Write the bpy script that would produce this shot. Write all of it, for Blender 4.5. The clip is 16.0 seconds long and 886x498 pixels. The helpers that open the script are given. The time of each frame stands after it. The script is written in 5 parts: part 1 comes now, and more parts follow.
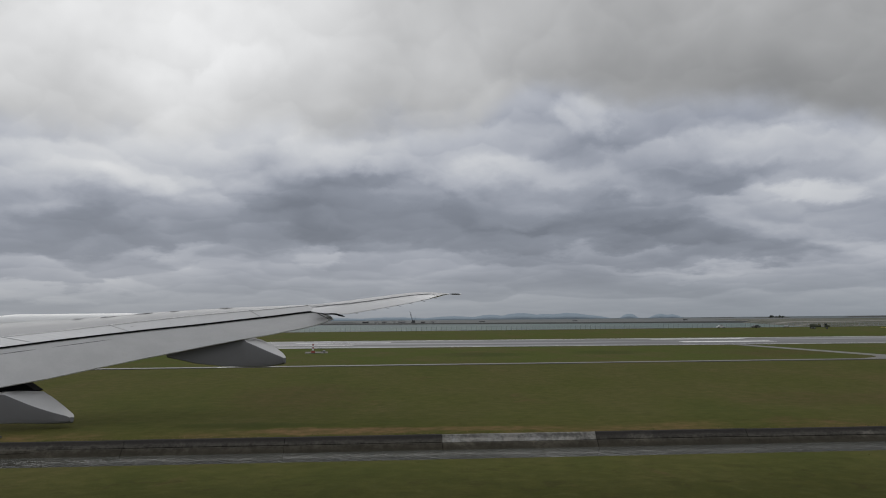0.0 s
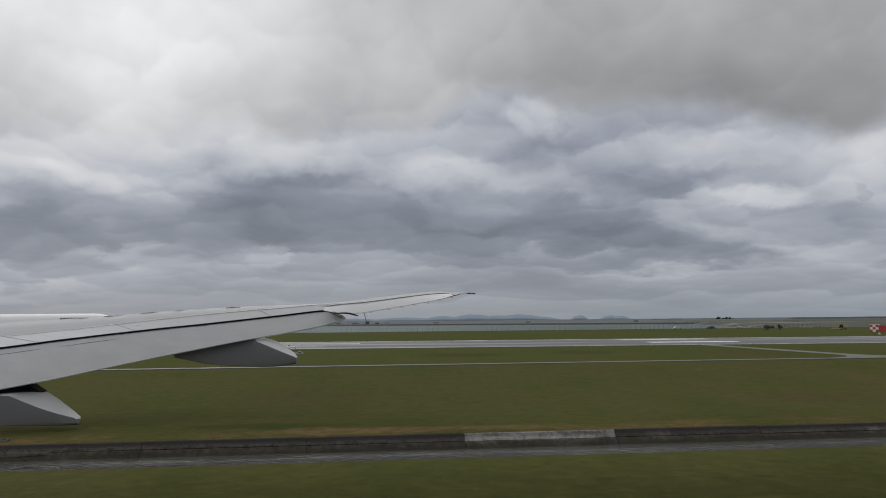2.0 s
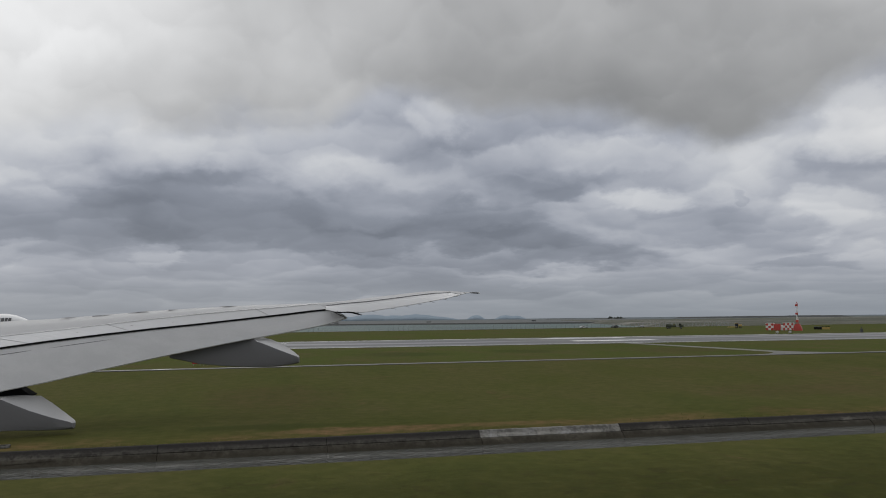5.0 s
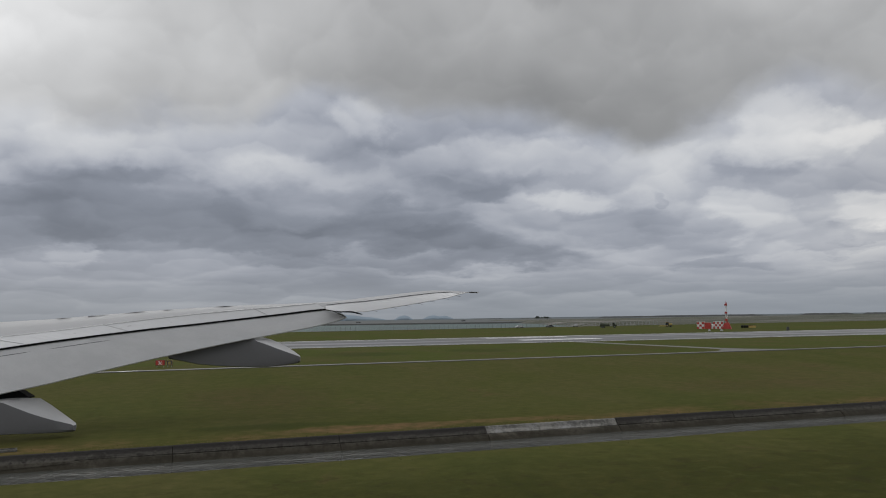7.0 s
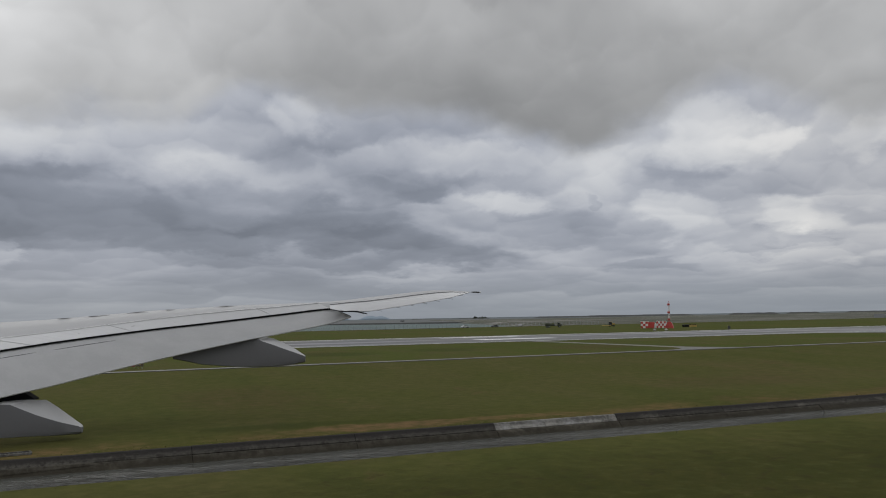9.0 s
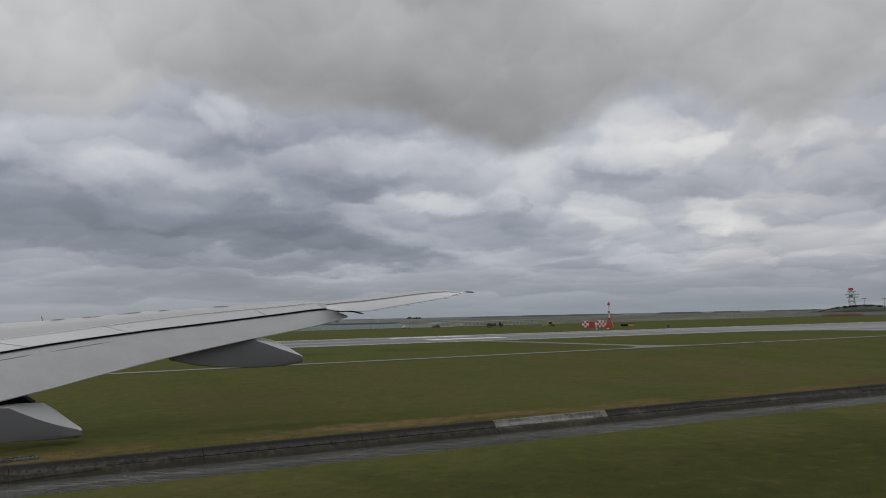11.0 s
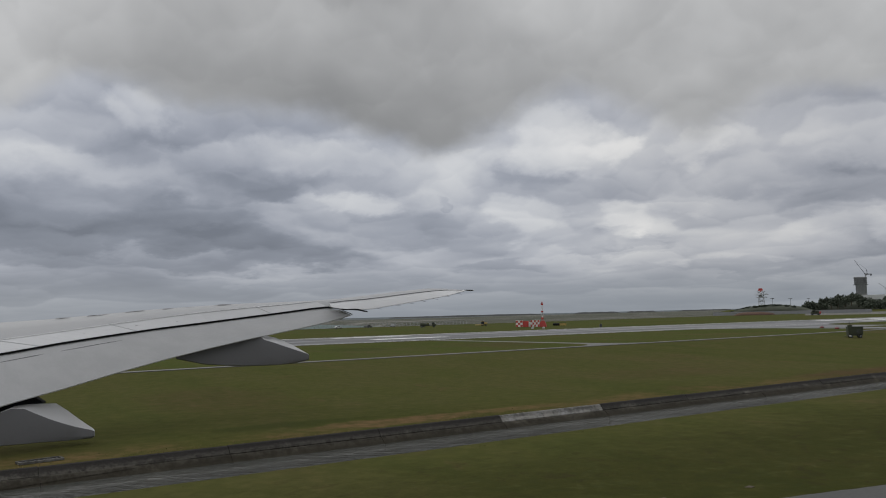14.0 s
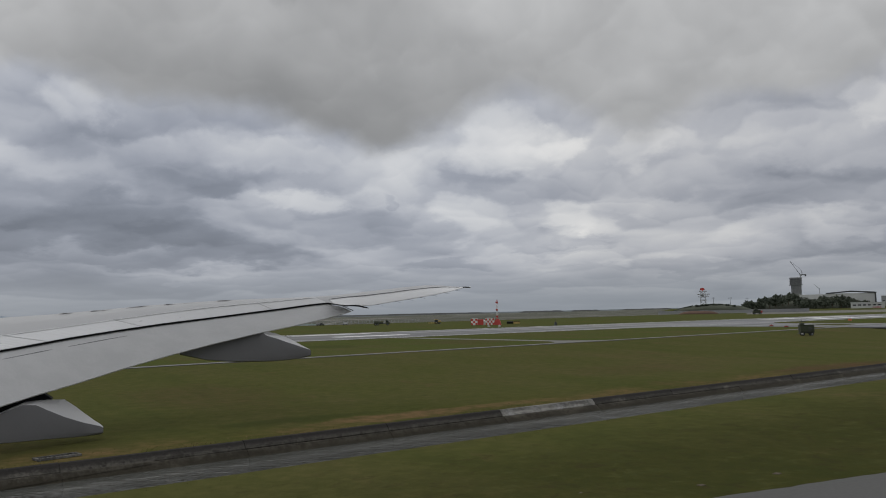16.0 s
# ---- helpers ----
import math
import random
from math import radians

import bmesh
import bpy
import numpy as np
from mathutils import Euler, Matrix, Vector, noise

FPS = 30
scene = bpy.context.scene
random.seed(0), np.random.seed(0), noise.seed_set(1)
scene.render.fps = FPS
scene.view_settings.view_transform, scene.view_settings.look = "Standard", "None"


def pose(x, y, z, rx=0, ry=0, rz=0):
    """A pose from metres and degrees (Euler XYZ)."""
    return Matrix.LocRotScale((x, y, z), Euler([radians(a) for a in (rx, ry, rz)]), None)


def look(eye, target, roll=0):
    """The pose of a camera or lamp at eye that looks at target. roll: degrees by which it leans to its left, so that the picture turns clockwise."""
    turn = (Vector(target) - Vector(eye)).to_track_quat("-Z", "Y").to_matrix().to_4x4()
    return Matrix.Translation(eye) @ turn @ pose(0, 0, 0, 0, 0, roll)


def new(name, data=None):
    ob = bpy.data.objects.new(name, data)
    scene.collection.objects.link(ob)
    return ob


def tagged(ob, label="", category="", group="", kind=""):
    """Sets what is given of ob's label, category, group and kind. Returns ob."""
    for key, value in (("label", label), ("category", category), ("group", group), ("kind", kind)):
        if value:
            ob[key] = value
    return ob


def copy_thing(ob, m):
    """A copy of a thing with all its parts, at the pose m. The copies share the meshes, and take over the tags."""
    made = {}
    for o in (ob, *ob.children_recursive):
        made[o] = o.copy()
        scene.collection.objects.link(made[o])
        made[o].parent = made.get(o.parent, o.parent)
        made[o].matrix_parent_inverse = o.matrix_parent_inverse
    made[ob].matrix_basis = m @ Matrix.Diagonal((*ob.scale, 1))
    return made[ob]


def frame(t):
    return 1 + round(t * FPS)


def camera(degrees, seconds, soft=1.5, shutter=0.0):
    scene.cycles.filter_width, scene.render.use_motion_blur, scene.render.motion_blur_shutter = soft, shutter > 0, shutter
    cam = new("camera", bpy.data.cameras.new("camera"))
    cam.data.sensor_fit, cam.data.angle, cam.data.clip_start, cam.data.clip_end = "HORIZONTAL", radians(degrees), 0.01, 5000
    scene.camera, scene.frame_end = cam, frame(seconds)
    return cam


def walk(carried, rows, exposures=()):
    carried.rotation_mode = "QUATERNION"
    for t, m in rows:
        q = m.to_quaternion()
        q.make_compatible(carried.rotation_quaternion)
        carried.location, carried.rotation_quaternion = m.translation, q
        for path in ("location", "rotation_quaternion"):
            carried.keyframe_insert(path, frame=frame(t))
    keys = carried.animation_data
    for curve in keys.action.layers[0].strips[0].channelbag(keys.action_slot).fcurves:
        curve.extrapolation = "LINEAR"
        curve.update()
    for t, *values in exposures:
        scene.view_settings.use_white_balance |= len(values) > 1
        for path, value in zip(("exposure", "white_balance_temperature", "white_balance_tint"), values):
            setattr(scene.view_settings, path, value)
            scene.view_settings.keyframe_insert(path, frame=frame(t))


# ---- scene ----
cam = camera(56.8, 16.0, soft=1.0)
ROWS = [
    (0.0, -0.146, -0.141, 5.011, 94.848, 0.572, 0.510),
    (0.5, -1.088, -0.167, 4.985, 94.878, 0.595, -0.342),
    (1.0, -2.047, -0.141, 4.962, 94.902, 0.650, -1.177),
    (1.5, -3.007, -0.099, 4.942, 94.880, 0.507, -1.998),
    (2.0, -4.041, -0.065, 4.923, 94.907, 0.532, -2.867),
    (2.5, -5.116, -0.076, 4.910, 94.903, 0.592, -4.036),
    (3.0, -6.191, -0.049, 4.913, 94.884, 0.559, -5.057),
    (3.5, -7.314, -0.010, 4.925, 94.863, 0.606, -6.451),
    (4.0, -8.422, 0.035, 4.935, 94.860, 0.624, -7.779),
    (6.5, -14.217, -0.008, 4.909, 94.795, 0.813, -13.735),
    (7.0, -15.368, 0.070, 4.910, 94.792, 0.865, -15.188),
    (7.5, -16.520, 0.150, 4.914, 94.781, 0.802, -16.512),
    (8.0, -17.584, 0.315, 4.919, 94.768, 0.908, -17.714),
    (8.5, -18.644, 0.456, 4.921, 94.744, 0.967, -18.703),
    (9.0, -19.667, 0.619, 4.920, 94.741, 0.992, -19.632),
    (11.5, -24.575, 1.796, 4.939, 94.652, 1.289, -25.542),
    (12.0, -25.428, 2.094, 4.918, 94.624, 1.326, -26.612),
    (12.5, -26.257, 2.340, 4.904, 94.627, 1.375, -27.540),
    (13.0, -27.155, 2.591, 4.902, 94.612, 1.405, -28.360),
    (13.5, -27.959, 2.853, 4.902, 94.602, 1.411, -29.110),
    (14.0, -28.820, 3.119, 4.892, 94.586, 1.389, -29.940),
    (14.5, -29.687, 3.353, 4.876, 94.529, 1.417, -30.619),
    (15.0, -30.523, 3.661, 4.864, 94.487, 1.376, -31.670),
    (15.5, -31.352, 4.031, 4.853, 94.434, 1.253, -32.691),
    (16.0, -32.195, 4.349, 4.839, 94.392, 1.248, -33.767),
]
walk(cam, [(t, pose(x, y, z, rx, ry, rz)) for t, x, y, z, rx, ry, rz in ROWS])

# ---- light: an overcast sky of broken stratocumulus, and a weak wide sun behind it ----
SUN_AZ, SUN_EL = -22.0, 40.0          # degrees, clockwise from +y, and above the horizon
world = bpy.data.worlds.new("overcast_sky")
scene.world = world
world.use_nodes = True


class Nodes:
    """A short way to write node trees."""

    def __init__(self, tree):
        self.tree = tree
        tree.nodes.clear()

    def add(self, kind, inputs=None):
        node = self.tree.nodes.new(kind)
        return self.feed(node, inputs)

    def feed(self, node, inputs):
        for key, value in (inputs or {}).items():
            slot = node.inputs[key]
            if isinstance(value, bpy.types.NodeSocket):
                self.tree.links.new(value, slot)
            else:
                slot.default_value = value
        return node

    def math(self, op, a, b=0.0, clamp=False):
        node = self.add("ShaderNodeMath", {0: a, 1: b})
        node.operation, node.use_clamp = op, clamp
        return node.outputs[0]

    def vec(self, op, a, b=(0, 0, 0)):
        node = self.add("ShaderNodeVectorMath", {0: a, 1: b})
        node.operation = op
        return node.outputs[0]

    def noise(self, vector, scale, detail=4.0, rough=0.55, distort=0.0):
        return self.add("ShaderNodeTexNoise", {"Vector": vector, "Scale": scale, "Detail": detail, "Roughness": rough, "Distortion": distort}).outputs["Fac"]

    def step(self, value, low, high, a=0.0, b=1.0):
        node = self.add("ShaderNodeMapRange")
        node.interpolation_type = "SMOOTHSTEP"
        return self.feed(node, {0: value, 1: low, 2: high, 3: a, 4: b}).outputs[0]

    def ramp(self, value, stops):
        node = self.add("ShaderNodeValToRGB", {0: value})
        band = node.color_ramp
        while len(band.elements) < len(stops):
            band.elements.new(0.5)
        for e, (place, colour) in zip(band.elements, stops):
            e.position, e.color = place, (*colour, 1)
        return node.outputs[0]

    def mix(self, fac, a, b, blend="MIX"):
        node = self.add("ShaderNodeMix")
        node.data_type, node.blend_type = "RGBA", blend
        a, b = [c if isinstance(c, bpy.types.NodeSocket) else (*c, 1) for c in (a, b)]
        return self.feed(node, {0: fac, 6: a, 7: b}).outputs[2]


def heading(az, el):
    a, e = radians(az), radians(el)
    return Vector((math.sin(a) * math.cos(e), math.cos(a) * math.cos(e), math.sin(e)))


def build_sky():
    n = Nodes(world.node_tree)
    ray = n.add("ShaderNodeTexCoord").outputs["Generated"]
    xyz = n.add("ShaderNodeSeparateXYZ", {0: ray})
    up = n.math("MAXIMUM", xyz.outputs[2], 0.0)
    az = n.math("ARCTAN2", xyz.outputs[0], xyz.outputs[1])
    el = n.math("ARCSINE", xyz.outputs[2])
    # the deck lies in perspective: bands crowd together towards the horizon
    crowd = n.math("MULTIPLY", n.math("LOGARITHM", n.math("ADD", up, 0.06), 2.718), 0.27)
    deck = n.add("ShaderNodeCombineXYZ", {0: n.math("MULTIPLY", az, 0.72), 1: crowd, 2: 0.0}).outputs[0]
    swirl = n.add("ShaderNodeTexNoise", {"Vector": deck, "Scale": 4.5, "Detail": 3.0, "Roughness": 0.5})
    bent = n.vec("ADD", deck, n.vec("MULTIPLY", n.vec("SUBTRACT", swirl.outputs["Color"], (0.5, 0.5, 0.5)), (0.050, 0.040, 0.0)))
    big = n.noise(bent, 4.4, 2.0, 0.45)
    mid = n.noise(bent, 10.0, 3.5, 0.45)
    fine = n.noise(bent, 24.0, 4.0, 0.5)
    # ragged edges: every heap is pushed about by coarse and fine turbulence
    curl = n.add("ShaderNodeTexNoise", {"Vector": deck, "Scale": 9.0, "Detail": 2.0, "Roughness": 0.5})
    fray = n.add("ShaderNodeTexNoise", {"Vector": deck, "Scale": 26.0, "Detail": 5.0, "Roughness": 0.58})
    half = (0.5, 0.5, 0.5)
    torn = n.vec("ADD", n.vec("MULTIPLY", n.vec("SUBTRACT", curl.outputs["Color"], half), (0.075, 0.042, 0.0)), n.vec("MULTIPLY", n.vec("SUBTRACT", fray.outputs["Color"], half), (0.042, 0.030, 0.0)))
    ragged = n.vec("ADD", deck, torn)

    def puffs(size, smooth):
        """Heaps side by side, each pale on its head and dark under its belly: -0.6 to 0.6."""
        node = n.add("ShaderNodeTexVoronoi")
        node.feature, node.voronoi_dimensions = "SMOOTH_F1", "2D"
        n.feed(node, {"Vector": ragged, "Scale": size, "Smoothness": smooth, "Randomness": 1.0})
        off = n.vec("SUBTRACT", ragged, node.outputs["Position"])
        return n.math("MULTIPLY", n.add("ShaderNodeSeparateXYZ", {0: off}).outputs[1], size)

    heaps = n.math("ADD", n.math("MULTIPLY", puffs(7.5, 0.36), 0.12), n.math("ADD", n.math("MULTIPLY", puffs(16.5, 0.33), 0.105), n.math("MULTIPLY", puffs(38.0, 0.4), 0.045)))
    lump = n.math("ADD", n.math("ADD", n.math("MULTIPLY", n.math("SUBTRACT", big, 0.5), 0.34), n.math("MULTIPLY", n.math("SUBTRACT", mid, 0.5), 0.20)), n.math("MULTIPLY", n.math("SUBTRACT", fine, 0.5), 0.10))
    lump = n.math("ADD", n.math("ADD", lump, heaps), 0.518)
    # the great masses of this sky: thin bright places and thick dark ones, with billowed edges
    masses = [(-8, 6.8, 13, 2.2, -0.05), (-23, 7.2, 8, 1.8, -0.04), (-18, 12.5, 13, 3.0, 0.16), (37, 9, 7.5, 4.6, 0.10), (46, 5.5, 9, 2.5, 0.08), (54, 8.0, 9, 4.0, 0.09), (27, 7.0, 9, 2.2, 0.06), (4, 6.8, 8, 2.0, -0.05), (15, 2.8, 15, 2.6, -0.08), (15, 6.0, 9, 2.6, -0.04)]
    bias = n.math("MULTIPLY", up, 0.0)
    puff = n.add("ShaderNodeTexNoise", {"Vector": deck, "Scale": 8.0, "Detail": 6.0, "Roughness": 0.56})
    shove = n.add("ShaderNodeSeparateXYZ", {0: n.vec("SUBTRACT", puff.outputs["Color"], half)})
    az2 = n.math("ADD", az, n.math("MULTIPLY", shove.outputs[0], 0.12))
    el2 = n.math("ADD", el, n.math("MULTIPLY", shove.outputs[1], 0.06))
    for a0, e0, wide, tall, push in masses:
        da = n.math("DIVIDE", n.math("SUBTRACT", az2, radians(a0)), radians(wide))
        de = n.math("DIVIDE", n.math("SUBTRACT", el2, radians(e0)), radians(tall))
        r2 = n.math("ADD", n.math("MULTIPLY", da, da), n.math("MULTIPLY", de, de))
        bias = n.math("ADD", bias, n.math("MULTIPLY", n.step(r2, 1.7, 0.1), push))
    # single heaps of cloud by bearing, height, half width, half height: pale heads with firm tops, dark bellies with firm bottoms
    west = [(-24.3, 11.5, 9.7, 2.3, 0.08), (-14.3, 16.6, 6.6, 3.9, 0.1), (-1.3, 12.2, 9.7, 1.5, 0.11), (-9.3, 11.5, 3.1, 1.5, 0.05), (-6.1, 7.1, 7.4, 2, -0.17), (-17.9, 6.3, 9.7, 1.9, -0.09), (-25.5, 5.4, 6.6, 1.5, -0.09), (-8.8, 4.6, 1.6, 0.8, 0.1), (-17.9, 4.2, 1.7, 0.7, 0.08), (-2.3, 9, 2.3, 1.1, 0.06), (3.4, 5.2, 5.8, 1.1, -0.08), (-27, 2.2, 6.6, 0.5, 0.1), (4.1, 5.2, 4.6, 1, -0.06)]
    middle = [(9.9, 14, 2.3, 1.5, 0.16), (17.7, 11, 7.7, 1.2, 0.08), (8.2, 9.6, 4.3, 1.4, 0.05), (12, 6.4, 5, 1.5, -0.1), (20.3, 4.4, 4.6, 0.9, -0.07), (19.7, 8.4, 2.3, 0.7, 0.05), (24.7, 8.3, 2.7, 0.7, 0.06), (16.5, 8.5, 3.5, 1.2, -0.05), (30.3, 9.9, 3.5, 1.5, 0.08), (24.4, 8.2, 2.3, 0.5, 0.06), (22.5, 11.1, 5, 1, 0.07), (14, 5.2, 4.3, 0.8, -0.1), (19.9, 3.9, 5.8, 0.7, -0.08), (29.9, 7.9, 0.6, 0.3, -0.06), (18.2, 8.3, 2.7, 0.5, -0.06), (16.4, 3.2, 5.8, 0.3, 0.05), (28.3, 6.1, 4.6, 1, -0.04)]
    east = [(35.5, 6.9, 2.3, 1.4, 0.16), (41.9, 6.5, 2.3, 1.4, 0.15), (39, 11.7, 4.3, 1.5, 0.11), (43.8, 4.7, 3.5, 0.5, -0.08), (34.3, 3.2, 3.1, 0.4, -0.07), (43.4, 3.2, 3.9, 0.4, 0.08), (36.9, 9.6, 1.5, 1.2, -0.06), (41.8, 11.5, 1.6, 0.8, 0.11), (48.1, 10.8, 2.1, 0.8, 0.1), (46.2, 7.1, 3.1, 0.5, 0.07), (42.7, 6, 3.5, 0.6, 0.06), (59.6, 4.8, 2.3, 0.9, 0.09), (53.8, 5, 2.3, 0.5, 0.05), (58.4, 7.1, 5.4, 1.3, -0.12), (54.9, 12.1, 3.9, 1.5, -0.06), (42.3, 4.2, 4.6, 0.5, -0.07), (61.7, 12.3, 1.5, 1, 0.13), (51.9, 8.7, 4.6, 1, -0.06), (51.2, 2.7, 5.4, 0.4, -0.05), (58.5, 3.5, 3.5, 0.5, -0.05), (43.8, 4.4, 1.5, 0.5, 0.08)]
    middle += [(38, 12.4, 2.9, 1.7, 0.13), (24.5, 9.1, 2.7, 1.2, 0.04), (5.7, 7.3, 5.8, 1.7, -0.1), (12.6, 5.6, 6.2, 1.2, -0.06)]
    tear = n.add("ShaderNodeSeparateXYZ", {0: torn})
    az3 = n.math("ADD", az, n.math("MULTIPLY", tear.outputs[0], 1.7))
    el3 = n.math("ADD", el, n.math("MULTIPLY", tear.outputs[1], 1.5))
    for a0, e0, wide, tall, push in west + middle + east:
        da = n.math("DIVIDE", n.math("SUBTRACT", az3, radians(a0)), radians(wide * 1.1))
        de = n.math("DIVIDE", n.math("SUBTRACT", el3, radians(e0)), radians(tall * 1.1 if push > 0 else -tall * 1.1))
        de = n.math("MAXIMUM", n.math("MULTIPLY", de, 1.15), n.math("MULTIPLY", de, -0.72))
        r2 = n.math("ADD", n.math("MULTIPLY", da, da), n.math("MULTIPLY", de, de))
        bias = n.math("ADD", bias, n.math("MULTIPLY", n.step(r2, 1.3, 0.3), push if push > 0 else push * 1.3))
    # a smooth grey deck hangs over the cumulus; its lower edge dips and rises along the horizon
    soft = n.noise(deck, 2.6, 5.0, 0.5)
    wander = n.math("ADD", az, n.math("ADD", n.math("MULTIPLY", n.math("SUBTRACT", soft, 0.5), 0.55), n.math("MULTIPLY", n.math("SUBTRACT", el, 0.27), 0.5)))
    turn = n.math("DIVIDE", n.math("ADD", az, radians(40)), radians(120))
    drift = n.math("DIVIDE", n.math("ADD", wander, radians(40)), radians(120))
    grey = lambda along, *stops: n.add("ShaderNodeSeparateColor", {0: n.ramp(along, [((a0 + 40) / 120, (v, v, v)) for a0, v in stops])}).outputs[0]
    edge = grey(turn, (-40, 0.44), (-16, 0.47), (2, 0.545), (9, 0.60), (13, 0.565), (22, 0.53), (29, 0.445), (35, 0.55), (40, 0.60), (48, 0.46), (54, 0.49), (70, 0.60))
    glow = grey(drift, (-40, 0.55), (-26, 0.68), (-19, 0.73), (-12, 0.70), (-4, 0.60), (6, 0.47), (16, 0.345), (28, 0.315), (42, 0.355), (52, 0.43), (66, 0.50))
    reach = n.math("SUBTRACT", n.math("MULTIPLY", n.math("ADD", el, n.math("ADD", n.math("MULTIPLY", shove.outputs[1], 0.09), n.math("MULTIPLY", n.math("SUBTRACT", mid, 0.5), 0.07))), 57.3 / 25.0), edge)
    rim = n.math("MULTIPLY", n.step(reach, -0.20, -0.03), 0.10)
    tone = n.math("ADD", n.math("ADD", lump, rim), bias, clamp=True)
    cumulus = n.ramp(tone, [(0.10, (0.165, 0.182, 0.222)), (0.36, (0.242, 0.263, 0.314)), (0.50, (0.328, 0.350, 0.406)), (0.64, (0.450, 0.470, 0.520)), (0.80, (0.585, 0.60, 0.63)), (1.0, (0.74, 0.745, 0.755))])
    cumulus = n.mix(n.step(az, 0.58, 0.86), cumulus, (1.02, 1.0, 0.97), "MULTIPLY")
    veil = n.noise(bent, 6.0, 4.0, 0.5)
    level = n.math("MULTIPLY", glow, n.math("ADD", 0.0, n.math("ADD", n.math("MULTIPLY", soft, 1.25), n.math("MULTIPLY", veil, 0.80))))
    level = n.math("MULTIPLY", n.math("MULTIPLY", level, n.step(reach, 0.0, 0.30, 0.82, 1.08)), n.math("ADD", 1.0, n.math("MULTIPLY", heaps, 0.75)))
    over = n.vec("SCALE", n.add("ShaderNodeCombineXYZ", {0: 1.0, 1: 1.006, 2: 1.012}).outputs[0])
    over.node.inputs[3].default_value = 1.0
    n.feed(over.node, {3: level})
    cloud = n.mix(n.step(reach, -0.025, 0.075), cumulus, over)
    haze = n.mix(n.math("MULTIPLY", n.step(xyz.outputs[2], 0.07, -0.01), 0.8), cloud, (0.262, 0.294, 0.330))
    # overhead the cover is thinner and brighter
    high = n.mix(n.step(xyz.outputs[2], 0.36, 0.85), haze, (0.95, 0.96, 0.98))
    sky = n.add("ShaderNodeTexSky")
    sky.sky_type, sky.sun_disc, sky.sun_elevation, sky.sun_rotation = "NISHITA", False, radians(SUN_EL), radians(SUN_AZ)
    clear = n.add("ShaderNodeBackground", {0: sky.outputs[0], 1: 0.05})
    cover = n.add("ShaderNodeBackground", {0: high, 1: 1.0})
    both = n.add("ShaderNodeMixShader", {0: 0.94, 1: clear.outputs[0], 2: cover.outputs[0]})
    n.add("ShaderNodeOutputWorld", {0: both.outputs[0]})


build_sky()
sun = new("sun", bpy.data.lights.new("sun", "SUN"))
sun.data.energy, sun.data.angle, sun.data.color = 0.5, radians(50), (1.0, 0.97, 0.93)
sun.matrix_world = look((0, 0, 100), Vector((0, 0, 100)) - heading(SUN_AZ, SUN_EL))

# ---- materials ----
def material(name, make, rough=0.6, metal=0.0, spec=0.5):
    """make(n, place) gives the colour socket and, if there is one, the height for the bump with its depth in metres."""
    m = bpy.data.materials.new(name)
    m.use_nodes = True
    n = Nodes(m.node_tree)
    place = n.add("ShaderNodeTexCoord").outputs["Object"]
    made = make(n, place)
    colour, height, depth, r = (*made, None, None, None)[:4] if isinstance(made, tuple) else (made, None, None, None)
    b = n.add("ShaderNodeBsdfPrincipled", {"Base Color": colour if isinstance(colour, bpy.types.NodeSocket) else (*colour, 1), "Roughness": rough if r is None else r, "Metallic": metal, "Specular IOR Level": spec})
    if height is not None:
        bump = n.add("ShaderNodeBump", {"Strength": 1.0, "Distance": depth, "Height": height})
        n.feed(b, {"Normal": bump.outputs[0]})
    n.add("ShaderNodeOutputMaterial", {0: b.outputs[0]})
    return m


def worn(colour, dirt=0.25, scale=1.0, dark=0.6):
    """A painted or plain surface with blotches at two scales."""
    def make(n, p):
        blot = n.noise(p, 0.8 * scale, 4.0, 0.6)
        grain = n.noise(p, 14 * scale, 4.0, 0.6)
        f = n.math("ADD", n.math("MULTIPLY", blot, 0.6), n.math("MULTIPLY", grain, 0.4))
        low = [c * dark for c in colour]
        return n.mix(n.math("MULTIPLY", n.step(f, 0.45, 0.75), dirt * 2.5), colour, low), grain, 0.004
    return make


